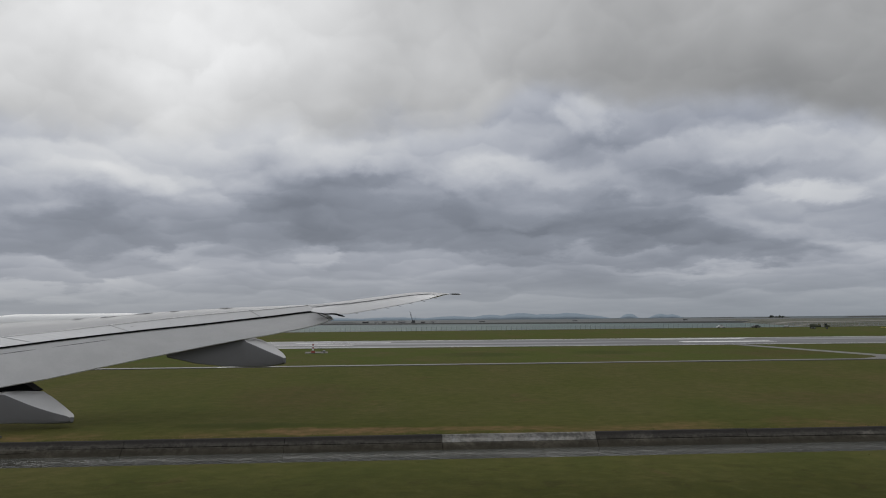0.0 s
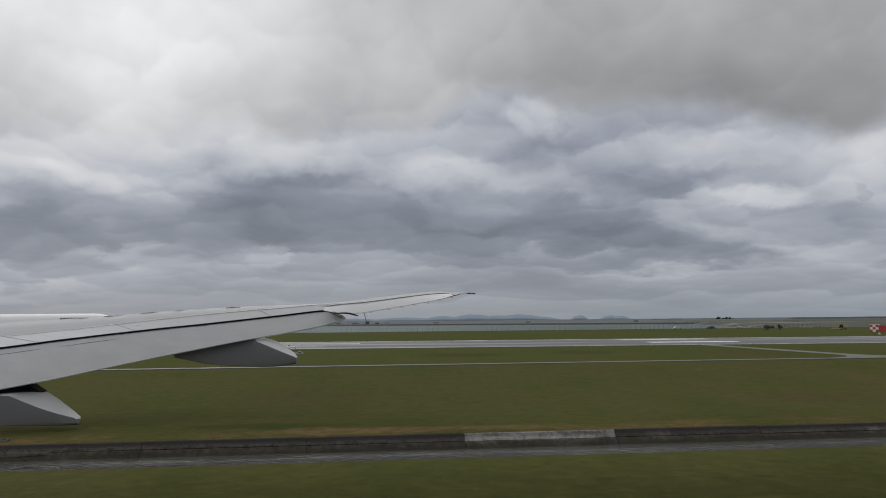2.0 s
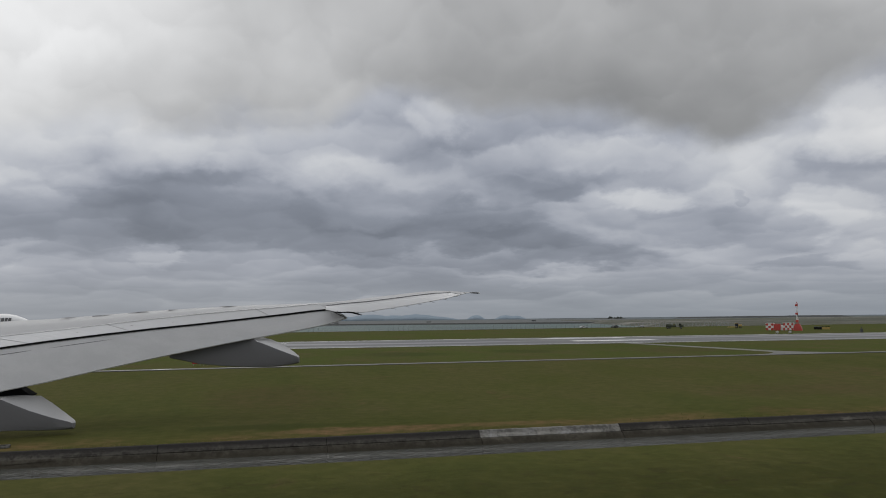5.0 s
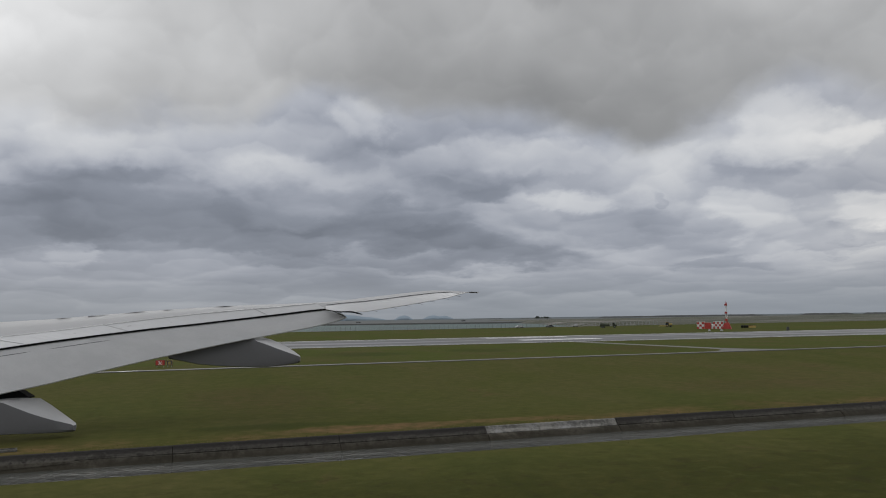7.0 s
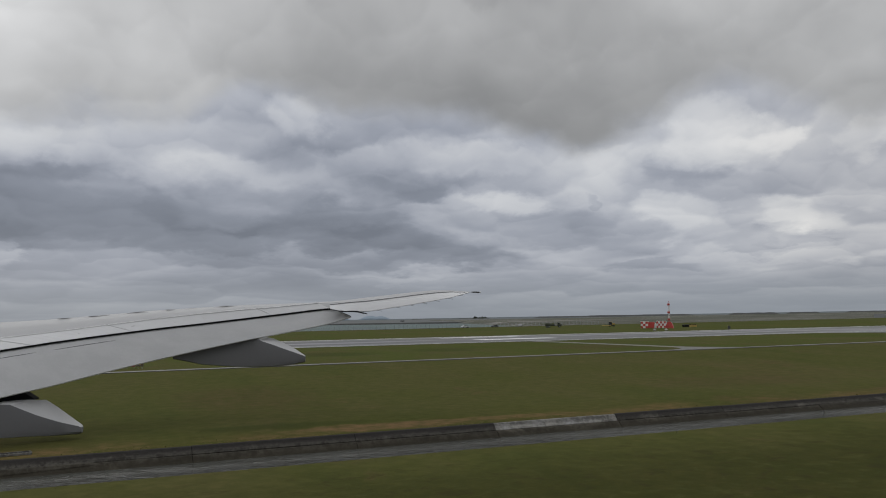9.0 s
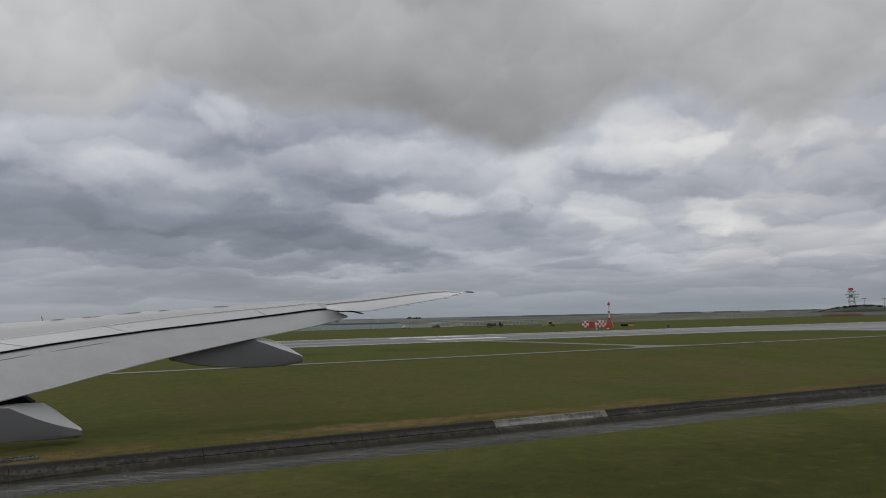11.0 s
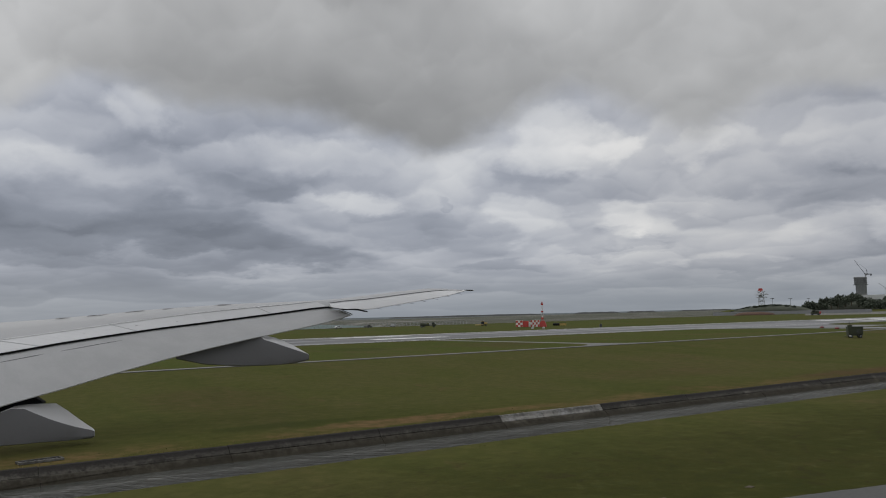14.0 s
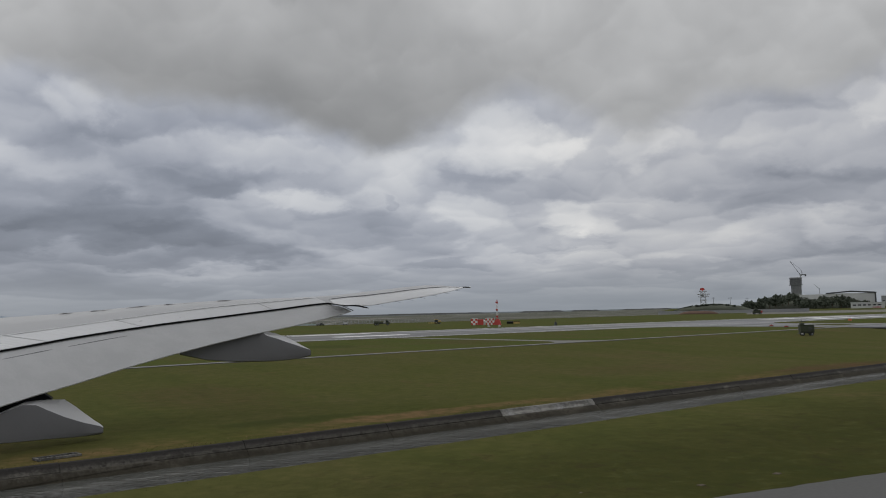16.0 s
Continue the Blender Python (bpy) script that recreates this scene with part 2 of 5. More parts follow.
def grass_make(n, p):
    geo = n.add("ShaderNodeNewGeometry").outputs["Position"]
    along = n.vec("MULTIPLY", geo, (0.9, 0.42, 1.0))
    field = n.noise(along, 0.028, 4.0, 0.55)
    patch = n.noise(along, 0.16, 5.0, 0.6)
    tuft = n.noise(geo, 1.3, 5.0, 0.65)
    blade = n.noise(geo, 9.0, 3.0, 0.7)
    base = n.ramp(n.math("ADD", n.math("MULTIPLY", field, 0.5), n.math("MULTIPLY", patch, 0.5)), [(0.36, (0.055, 0.065, 0.018)), (0.46, (0.072, 0.074, 0.022)), (0.54, (0.079, 0.076, 0.026)), (0.66, (0.093, 0.076, 0.032))])
    dry = n.math("MULTIPLY", n.step(n.math("ADD", n.math("MULTIPLY", patch, 0.6), n.math("MULTIPLY", tuft, 0.4)), 0.56, 0.74), 0.24)
    base = n.mix(dry, base, (0.110, 0.080, 0.040))
    # a dry, trampled margin beside the channel, uneven along its length
    across = n.math("ADD", n.math("MULTIPLY", n.add("ShaderNodeSeparateXYZ", {0: p}).outputs[1], 1.0), n.math("MULTIPLY", n.math("SUBTRACT", patch, 0.5), 9.0))
    margin = n.math("MULTIPLY", n.step(across, 44.0, 46.3), n.step(across, 49.5, 46.8))
    run = n.add("ShaderNodeSeparateXYZ", {0: p})
    margin = n.math("MULTIPLY", margin, n.step(n.noise(n.vec("MULTIPLY", p, (1.0, 0.0, 0.0)), 0.11, 3.0, 0.5), 0.40, 0.60, 0.12, 1.0))
    # ranker, darker turf on the near side of the channel, fresher green between the road and the runway
    rank = n.step(n.math("ADD", run.outputs[1], n.math("MULTIPLY", n.math("SUBTRACT", patch, 0.5), 8.0)), 37.0, 27.0)
    base = n.mix(n.math("MULTIPLY", rank, n.step(field, 0.40, 0.60, 0.66, 0.52)), base, (0.036, 0.034, 0.010))
    fresh = n.math("MULTIPLY", n.step(run.outputs[1], 91.5, 94.0), n.step(patch, 0.62, 0.42))
    base = n.mix(n.math("MULTIPLY", fresh, 0.55), base, (0.066, 0.086, 0.018))
    base = n.mix(n.math("MULTIPLY", margin, n.step(tuft, 0.30, 0.70, 0.35, 0.85)), base, (0.150, 0.098, 0.048))
    # bare reddish patches where the turf is thin
    thin = n.noise(n.vec("MULTIPLY", geo, (0.75, 0.42, 1.0)), 0.21, 5.0, 0.62, 0.6)
    base = n.mix(n.math("MULTIPLY", n.step(thin, 0.60, 0.70), n.step(tuft, 0.30, 0.65, 0.10, 0.50)), base, (0.098, 0.060, 0.034))
    # worn and lush places: middle, half width, half depth, colour, strength
    rag = n.add("ShaderNodeSeparateXYZ", {0: n.vec("SUBTRACT", n.add("ShaderNodeTexNoise", {"Vector": geo, "Scale": 0.45, "Detail": 5.0, "Roughness": 0.6}).outputs["Color"], (0.5, 0.5, 0.5))})
    at = n.add("ShaderNodeSeparateXYZ", {0: geo})
    soil, straw, lush = (0.085, 0.048, 0.032), (0.165, 0.105, 0.055), (0.034, 0.046, 0.013)
    for x, y, wide, deep, tint, push in ((-12.5, 66.0, 6.0, 8.0, soil, 0.30), (-6.5, 47.4, 6.0, 1.5, straw, 0.75), (2.0, 47.9, 4.0, 1.0, straw, 0.55), (45.0, 50.0, 11.0, 3.2, soil, 0.65), (30.0, 62.0, 9.0, 5.0, soil, 0.25), (-12.5, 50.0, 5.0, 1.4, lush, 0.6), (4.0, 114.0, 6.5, 7.0, lush, 0.55), (22.0, 117.0, 5.0, 7.0, lush, 0.5), (44.0, 112.0, 9.0, 8.0, soil, 0.35), (-33.0, 50.5, 6.0, 2.2, soil, 0.4)):
        dx = n.math("DIVIDE", n.math("ADD", n.math("SUBTRACT", at.outputs[0], x), n.math("MULTIPLY", rag.outputs[0], wide * 1.6)), wide)
        dy = n.math("DIVIDE", n.math("ADD", n.math("SUBTRACT", at.outputs[1], y), n.math("MULTIPLY", rag.outputs[1], deep * 1.6)), deep)
        spot = n.step(n.math("ADD", n.math("MULTIPLY", dx, dx), n.math("MULTIPLY", dy, dy)), 1.5, 0.1)
        base = n.mix(n.math("MULTIPLY", spot, n.step(tuft, 0.30, 0.62, push * 0.5, push * 1.2)), base, tint)
    dots = n.math("ADD", n.math("MULTIPLY", tuft, 0.65), n.math("MULTIPLY", blade, 0.35))
    # coarse clumps show in the ranker turf
    clump = n.noise(geo, 0.9, 4.0, 0.66, 0.5)
    base = n.mix(n.math("MULTIPLY", n.math("ADD", n.math("MULTIPLY", rank, 0.28), 0.22), n.step(clump, 0.52, 0.68)), base, (0.074, 0.073, 0.026))
    base = n.mix(n.math("MULTIPLY", n.math("ADD", n.math("MULTIPLY", rank, 0.4), 0.2), n.step(clump, 0.46, 0.34)), base, (0.036, 0.030, 0.014))
    base = n.mix(n.math("MULTIPLY", n.math("ADD", n.math("MULTIPLY", rank, 0.5), 1.0), n.step(dots, 0.40, 0.64, 0.32, 0.0)), base, (0.028, 0.036, 0.010))
    return base, dots, 0.05


def tarmac_make(tone, wet):
    def make(n, p):
        geo = n.add("ShaderNodeNewGeometry").outputs["Position"]
        along = n.vec("MULTIPLY", geo, (0.10, 1.0, 1.0))
        blot = n.noise(along, 0.10, 5.0, 0.6)
        grain = n.noise(geo, 6.0, 4.0, 0.7)
        f = n.math("ADD", n.math("MULTIPLY", blot, 0.7), n.math("MULTIPLY", grain, 0.3))
        col = n.mix(n.step(f, 0.35, 0.65), [c * 0.72 for c in tone], [c * 1.2 for c in tone])
        r = n.step(blot, 0.40, 0.62, 0.62 - 0.42 * wet, 0.72)
        return col, grain, 0.001, r
    return make


def concrete_make(tone, stain, growth=0.0):
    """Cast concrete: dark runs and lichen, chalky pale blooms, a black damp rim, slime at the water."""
    def make(n, p):
        info = n.add("ShaderNodeObjectInfo").outputs["Random"]
        geo = n.add("ShaderNodeNewGeometry").outputs["Position"]
        drip = n.noise(n.vec("MULTIPLY", geo, (1.9, 1.9, 0.4)), 1.2, 6.0, 0.68)
        band = n.noise(n.vec("MULTIPLY", geo, (0.35, 2.0, 5.0)), 0.9, 5.0, 0.62)
        blotch = n.noise(geo, 0.45, 4.0, 0.6, 0.4)
        grain = n.noise(geo, 7.0, 5.0, 0.72)
        f = n.math("ADD", n.math("MULTIPLY", drip, 0.42), n.math("ADD", n.math("MULTIPLY", band, 0.30), n.math("MULTIPLY", grain, 0.28)))
        col = n.mix(n.step(f, 0.42, 0.58), [c * stain for c in tone], tone)
        bloom = n.math("MULTIPLY", n.step(blotch, 0.55, 0.70), n.step(grain, 0.38, 0.62, 0.25, 0.9))
        col = n.mix(bloom, col, [min(0.34, c * 2.0) for c in tone])
        col = n.mix(n.math("MULTIPLY", info, 0.35), col, [c * 0.5 for c in tone])
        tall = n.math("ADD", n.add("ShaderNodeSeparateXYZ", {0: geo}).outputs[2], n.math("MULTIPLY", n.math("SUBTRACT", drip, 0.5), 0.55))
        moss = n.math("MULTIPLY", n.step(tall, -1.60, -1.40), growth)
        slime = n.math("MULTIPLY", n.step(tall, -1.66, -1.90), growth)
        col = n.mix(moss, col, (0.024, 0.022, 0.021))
        col = n.mix(slime, col, (0.026, 0.022, 0.014))
        return col, n.math("ADD", grain, drip), 0.03
    return make


def water_make(n, p):
    geo = n.add("ShaderNodeNewGeometry").outputs["Position"]
    # slanting ripples of the current along the near side, a calmer strip under the bank
    sep = n.add("ShaderNodeSeparateXYZ", {0: p})
    slant = n.add("ShaderNodeCombineXYZ", {0: n.math("ADD", sep.outputs[0], n.math("MULTIPLY", sep.outputs[1], 1.1)), 1: n.math("MULTIPLY", sep.outputs[1], 0.45), 2: 0.0}).outputs[0]
    wave = n.noise(slant, 1.35, 3.5, 0.6, 0.5)
    calm = n.noise(n.vec("MULTIPLY", geo, (0.6, 1.0, 1.0)), 3.2, 4.0, 0.62)
    slow = n.noise(geo, 0.09, 2.0, 0.5)
    near = n.math("MULTIPLY", n.step(sep.outputs[1], 43.5, 42.2, 0.08, 2.4), n.step(slow, 0.35, 0.60, 0.6, 1.4))
    wave = n.math("ADD", n.math("MULTIPLY", n.math("ABSOLUTE", n.math("SUBTRACT", wave, 0.5)), near), n.math("MULTIPLY", calm, 0.09))
    return n.mix(n.noise(geo, 0.2), (0.048, 0.051, 0.046), (0.082, 0.085, 0.078)), wave, 0.6


def sea_make(n, p):
    geo = n.add("ShaderNodeNewGeometry").outputs["Position"]
    wave = n.noise(n.vec("MULTIPLY", geo, (0.3, 1.0, 1.0)), 0.5, 5.0, 0.6)
    shoal = n.math("ADD", n.noise(geo, 0.006, 3.0, 0.5), n.step(n.add("ShaderNodeSeparateXYZ", {0: geo}).outputs[1], 900.0, 1300.0, 0.0, -0.5))
    return n.mix(n.step(shoal, 0.20, 0.60), (0.042, 0.062, 0.070), (0.070, 0.108, 0.100)), wave, 0.2


def wing_make(n, p):
    streak = n.noise(n.vec("MULTIPLY", p, (0.6, 2.4, 2.4)), 0.55, 5.0, 0.6)
    fine = n.noise(n.vec("MULTIPLY", p, (1.0, 3.0, 3.0)), 5.0, 4.0, 0.6)
    f = n.math("ADD", n.math("MULTIPLY", streak, 0.7), n.math("MULTIPLY", fine, 0.3))
    col = n.mix(n.step(f, 0.36, 0.64), (0.435, 0.437, 0.443), (0.475, 0.477, 0.482))
    col = n.mix(n.step(streak, 0.62, 0.80, 0.0, 0.22), col, (0.33, 0.325, 0.315))
    return col, fine, 0.0004


def fill_make(n, p):
    at = n.add("ShaderNodeSeparateXYZ", {0: p})
    deep = n.math("MULTIPLY", n.math("LOGARITHM", at.outputs[1], 2.718), 9.0)
    strip = n.noise(n.add("ShaderNodeCombineXYZ", {0: n.math("MULTIPLY", at.outputs[0], 0.004), 1: deep, 2: 0.0}).outputs[0], 1.0, 3.0, 0.6)
    patch = n.noise(n.vec("MULTIPLY", p, (0.25, 1.0, 1.0)), 0.02, 4.0, 0.6)
    f = n.math("ADD", n.math("MULTIPLY", strip, 0.8), n.math("MULTIPLY", patch, 0.2))
    return n.ramp(f, [(0.38, (0.038, 0.044, 0.026)), (0.45, (0.100, 0.100, 0.086)), (0.50, (0.052, 0.056, 0.034)), (0.54, (0.150, 0.146, 0.130)), (0.58, (0.065, 0.068, 0.050)), (0.64, (0.25, 0.242, 0.22))]), patch, 0.05


GRASS = material("mown_grass", grass_make, 1.0, 0, 0.02)
TARMAC = material("wet_runway_asphalt", tarmac_make((0.105, 0.105, 0.108), 0.60), 0.5, 0, 0.3)
ROADWAY = material("pale_service_road", tarmac_make((0.096, 0.094, 0.087), 0.2), 0.7)
TAXI = material("taxiway_asphalt", tarmac_make((0.070, 0.069, 0.066), 0.0), 0.8, 0, 0.2)
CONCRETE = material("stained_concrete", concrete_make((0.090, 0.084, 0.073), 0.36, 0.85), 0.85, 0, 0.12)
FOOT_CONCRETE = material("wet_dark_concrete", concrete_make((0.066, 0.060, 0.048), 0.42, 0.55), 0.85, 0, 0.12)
PALE_CONCRETE = material("pale_concrete", concrete_make((0.31, 0.30, 0.275), 0.26, 0.28), 0.85, 0, 0.12)
WATER = material("ditch_water", water_make, 0.05)
SEA = material("shallow_sea", sea_make, 0.55, 0, 0.16)
WING_PAINT = material("grey_wing_paint", wing_make, 0.5, 0, 0.35)
WING_SKIN = material("dull_grey_wing_skin", worn((0.345, 0.348, 0.355), 0.15, 0.4, 0.87), 0.5, 0, 0.35)
WING_BRIGHT = material("light_spoiler_paint", worn((0.53, 0.533, 0.54), 0.10, 0.4, 0.92), 0.42, 0, 0.4)
# fairing sides, shade put into the colour; the flap scuffs share this grey
FAIR_PAINT = material("shaded_fairing_and_scuff_grey", worn((0.165, 0.165, 0.173), 0.14, 0.5, 0.82), 0.5, 0, 0.3)
# grey for the shadow strips at the wing crest
CREST_SHADE = material("crest_shadow_grey", worn((0.25, 0.25, 0.258), 0.2, 0.5, 0.8), 0.5)
# the same fairing paint, lightened for the light on the top facet
FAIR_TOP_LIT = material("fairing_paint_lit_top", worn((0.41, 0.41, 0.415), 0.2, 0.5, 0.82), 0.45)
EDGE_METAL = material("bright_edge_metal", worn((0.62, 0.63, 0.64), 0.3, 0.6, 0.6), 0.35, 0.3)
BLACK = material("black_rubber_seal", worn((0.012, 0.012, 0.013), 0.2), 0.8, 0, 0.1)
AIRFRAME = material("white_airframe_paint", worn((0.62, 0.625, 0.63), 0.12, 0.15, 0.85), 0.35)
WHITE = material("white_marking_paint", worn((0.72, 0.72, 0.70), 0.3, 0.3, 0.6), 0.55)
RED = material("signal_red_paint", worn((0.42, 0.045, 0.035), 0.2, 0.5, 0.6), 0.5)
MARKER_RED = material("faded_red_paint", worn((0.26, 0.045, 0.032), 0.3, 0.5, 0.6), 0.6)
RED_EARTH = material("red_earth", worn((0.115, 0.076, 0.060), 0.4, 0.05, 0.6), 0.95, 0, 0.05)
OLIVE = material("olive_green_paint", worn((0.046, 0.052, 0.034), 0.3, 0.6, 0.6), 0.6, 0, 0.2)
YELLOW = material("yellow_paint", worn((0.38, 0.27, 0.08), 0.3, 0.5, 0.6), 0.5)
ORANGE = material("orange_paint", worn((0.50, 0.13, 0.04), 0.3, 0.5, 0.6), 0.5)
STEEL = material("galvanised_steel", worn((0.34, 0.36, 0.37), 0.3, 0.6, 0.6), 0.45, 0.6)
PALE_STEEL = material("weathered_white_steel", worn((0.36, 0.37, 0.375), 0.3, 0.3, 0.7), 0.6)
POSTGREY = material("weathered_fence_post", worn((0.25, 0.28, 0.275), 0.3, 0.5, 0.7), 0.8)
DARK = material("dark_grey_metal", worn((0.055, 0.058, 0.06), 0.3, 0.5, 0.6), 0.6)
SHEETING = material("grey_scaffold_sheeting", worn((0.16, 0.165, 0.17), 0.5, 0.2, 0.55), 0.8)
GREYWALL = material("grey_concrete_wall", worn((0.25, 0.255, 0.26), 0.4, 0.05, 0.7), 0.85)
PALEWALL = material("pale_metal_cladding", worn((0.50, 0.51, 0.51), 0.3, 0.05, 0.75), 0.6)
TREES = material("dark_wood_foliage", worn((0.085, 0.098, 0.075), 0.5, 0.35, 0.6), 0.95, 0, 0.1)
HILLSIDE = material("dark_scrub_hillside", worn((0.078, 0.085, 0.066), 0.6, 0.12, 0.6), 0.95, 0, 0.1)
BARK = material("brown_weathered_wood", worn((0.09, 0.075, 0.055), 0.5, 1.0, 0.6), 0.9, 0, 0.1)
FARLAND = material("reclaimed_land", worn((0.085, 0.092, 0.090), 0.5, 0.004, 0.6), 0.95)
FILL = material("bare_filled_ground", fill_make, 0.95, 0, 0.1)
ROCK = material("dark_sea_wall_rock", worn((0.045, 0.048, 0.047), 0.4, 0.02, 0.6), 0.95)
MOUNTAIN = material("hazy_blue_hills", worn((0.215, 0.262, 0.305), 0.2, 0.002, 0.85), 1.0, 0, 0.0)
GLASS = material("dark_window_glass", worn((0.02, 0.024, 0.028), 0.1), 0.08)
TYRE = material("tyre_rubber", worn((0.02, 0.02, 0.02), 0.2), 0.85)
DRYGRASS = material("dry_edge_grass", worn((0.20, 0.155, 0.078), 0.4, 1.5, 0.7), 0.95, 0, 0.1)
EDGEGRASS = material("rank_edge_grass", worn((0.095, 0.095, 0.033), 0.4, 1.5, 0.7), 0.95, 0, 0.1)


# ---- building blocks ----
FIELD = pose(0, 0, 0, 0, 0, 4.0)          # the ditch, the service road and the coast run this way
STRIP = pose(0, 0, 0, 0, 0, -0.385)       # the runway runs this way


def on(plan, s, n, z=0.0, turn=0.0):
    return plan @ pose(s, n, z, 0, 0, turn)


def mesh_of(name, bm, mat):
    me = bpy.data.meshes.new(name)
    bmesh.ops.recalc_face_normals(bm, faces=bm.faces)
    bm.to_mesh(me)
    bm.free()
    for m in mat if isinstance(mat, (list, tuple)) else [mat]:
        me.materials.append(m)
    return me


def thing(name, label, category, m=Matrix(), group="", kind=""):
    ob = new(name)
    ob.empty_display_size = 0.3
    ob.matrix_world = m
    return tagged(ob, label, category, group, kind)


def part(name, bm, mat, parent, label="", m=Matrix()):
    ob = new(name, mesh_of(name, bm, mat))
    ob.parent = parent
    ob.matrix_basis = m
    if label:
        tagged(ob, label)
    return ob


def solo(name, bm, mat, label, category, m=Matrix(), group="", kind="", smooth=False):
    ob = new(name, mesh_of(name, bm, mat))
    ob.matrix_world = m
    if smooth:
        ob.data.polygons.foreach_set("use_smooth", [True] * len(ob.data.polygons))
    return tagged(ob, label, category, group, kind)


def box(x, y, z, at=(0, 0, 0), bevel=0.0, bm=None, turn=None):
    """A box of that size whose base's middle is at the given place."""
    bm = bm or bmesh.new()
    m = Matrix.Translation((at[0], at[1], at[2] + z / 2)) @ (turn or Matrix()) @ Matrix.Diagonal((x, y, z, 1))
    made = bmesh.ops.create_cube(bm, size=1, matrix=m)["verts"]
    if bevel:
        edges = {e for v in made for e in v.link_edges}
        bmesh.ops.bevel(bm, geom=list(edges), offset=bevel, segments=2, affect="EDGES", profile=0.6)
    return bm


def rod(a, b, r, r2=None, sides=8, bm=None):
    """A round bar from a to b."""
    bm = bm or bmesh.new()
    a, b = Vector(a), Vector(b)
    d = b - a
    m = Matrix.Translation((a + b) / 2) @ d.to_track_quat("Z", "Y").to_matrix().to_4x4()
    bmesh.ops.create_cone(bm, cap_ends=True, segments=sides, radius1=r, radius2=r if r2 is None else r2, depth=d.length, matrix=m)
    return bm


def loft(rings, closed=True, caps=True, bm=None):
    """A skin over rings of equal length."""
    bm = bm or bmesh.new()
    rows = [[bm.verts.new(p) for p in ring] for ring in rings]
    for a, b in zip(rows, rows[1:]):
        k = len(a)
        for i in range(k if closed else k - 1):
            bm.faces.new((a[i], a[(i + 1) % k], b[(i + 1) % k], b[i]))
    if caps and closed:
        bm.faces.new(rows[0][::-1])
        bm.faces.new(rows[-1])
    return bm


def ribbon(rows):
    """A sheet from rows of points, each row across it."""
    return loft(rows, closed=False, caps=False)


# ---- the ground and the water ----
def terrain():
    profile = [(-900, -1.15), (-60, -1.15), (10, -1.18), (21, -1.2), (30, -1.27), (36, -1.33), (37.5, -1.33), (37.75, -1.40), (38.2, -2.75), (44.2, -2.75), (45.5, -1.50), (46.0, -1.335), (54, -1.34), (62, -1.27), (74, -0.78), (84, -0.25), (90, -0.03), (96, 0.0), (143, 0.0), (200, 0.0), (270, 0.0), (338, -0.05), (346, -0.5), (356, -3.6), (420, -4.0), (4800, -4.2)]
    ss = [-4600, -2000, -900, -400, -200, -120, -80, -60] + list(range(-50, 81, 2)) + [90, 100, 120, 150, 200, 300, 450, 700, 1200, 2500, 4600]
    wave = lambda s, n: 0.05 * noise.noise((s * 0.11, n * 0.16, 3.0)) if 10 < n < 37 or 47 < n < 140 else 0.0
    rag = lambda s, n: 0.10 * noise.noise((s * 0.7, 5.0, n)) if n in (37.75, 46.0) else 0.0
    bm = ribbon([[(s, n + rag(s, n), z + wave(s, n)) for n, z in profile] for s in ss])
    return solo("ground", bm, GRASS, "mown green and straw-brown airfield grass, wet after rain", "ground", FIELD, kind="structure", smooth=True)


terrain()

bm = ribbon([[(s, n, -2.5) for n in (345, 700, 1500, 3000, 4700)] for s in (-4600, -1500, 0, 1500, 4600)])
solo("sea", bm, SEA, "flat grey-green shallow sea beyond the fence", "sea", FIELD, kind="structure")

bm = ribbon([[(s, n, -2.03) for n in (37.9, 40, 42, 45.2)] for s in range(-400, 401, 40)])
solo("ditch_water", bm, WATER, "rippled dark water lying in the drainage channel", "water", FIELD, kind="structure")

# runway, service roads and taxiways: thin slabs laid on the ground
def slab(name, outline, mat, label, plan, lift=0.02, category="road"):
    bm = bmesh.new()
    top = [bm.verts.new((s, n, lift)) for s, n in outline]
    low = [bm.verts.new((s, n, -0.25)) for s, n in outline]
    k = len(outline)
    bm.faces.new(top)
    for i in range(k):
        bm.faces.new((top[i], low[i], low[(i + 1) % k], top[(i + 1) % k]))
    return solo(name, bm, mat, label, category, plan, kind="structure")


slab("runway", [(-2600, 143.5), (2600, 143.5), (2600, 189.1), (-2600, 189.1)], TARMAC, "long grey asphalt runway, wet and shining in patches", STRIP, 0.03, "runway")
slab("road", [(-900, 89.35), (900, 89.35), (900, 91.05), (-900, 91.05)], ROADWAY, "narrow pale service road across the grass", FIELD, 0.02)


def fillet(cx, cy, r, a0, a1, k=8):
    return [(cx + r * math.cos(radians(a0 + (a1 - a0) * i / k)), cy + r * math.sin(radians(a0 + (a1 - a0) * i / k))) for i in range(k + 1)]


joint = [(58.2, 139.0)] + fillet(50.2, 98.6, 8.0, 0, -90) + fillet(69.6, 98.8, 9.0, 270, 180) + [(60.6, 139.0)]
slab("road", joint, ROADWAY, "short pale link road flaring into the service road", FIELD, 0.026)
bm = ribbon([[(s, n, -1.20 + 0.035) for n in (-600, -20, 10, 20.05 - 0.24 * max(-12, min(12, s)) + 0.16 * noise.noise((s * 0.9, 0.0, 7.0)))] for s in [-300 + 12 * i for i in range(22)] + [-38 + 0.5 * i for i in range(150)] + [40, 60]])
solo("taxiway", bm, TAXI, "grey asphalt taxiway shoulder with a ragged grass edge", "taxiway", FIELD, kind="structure")

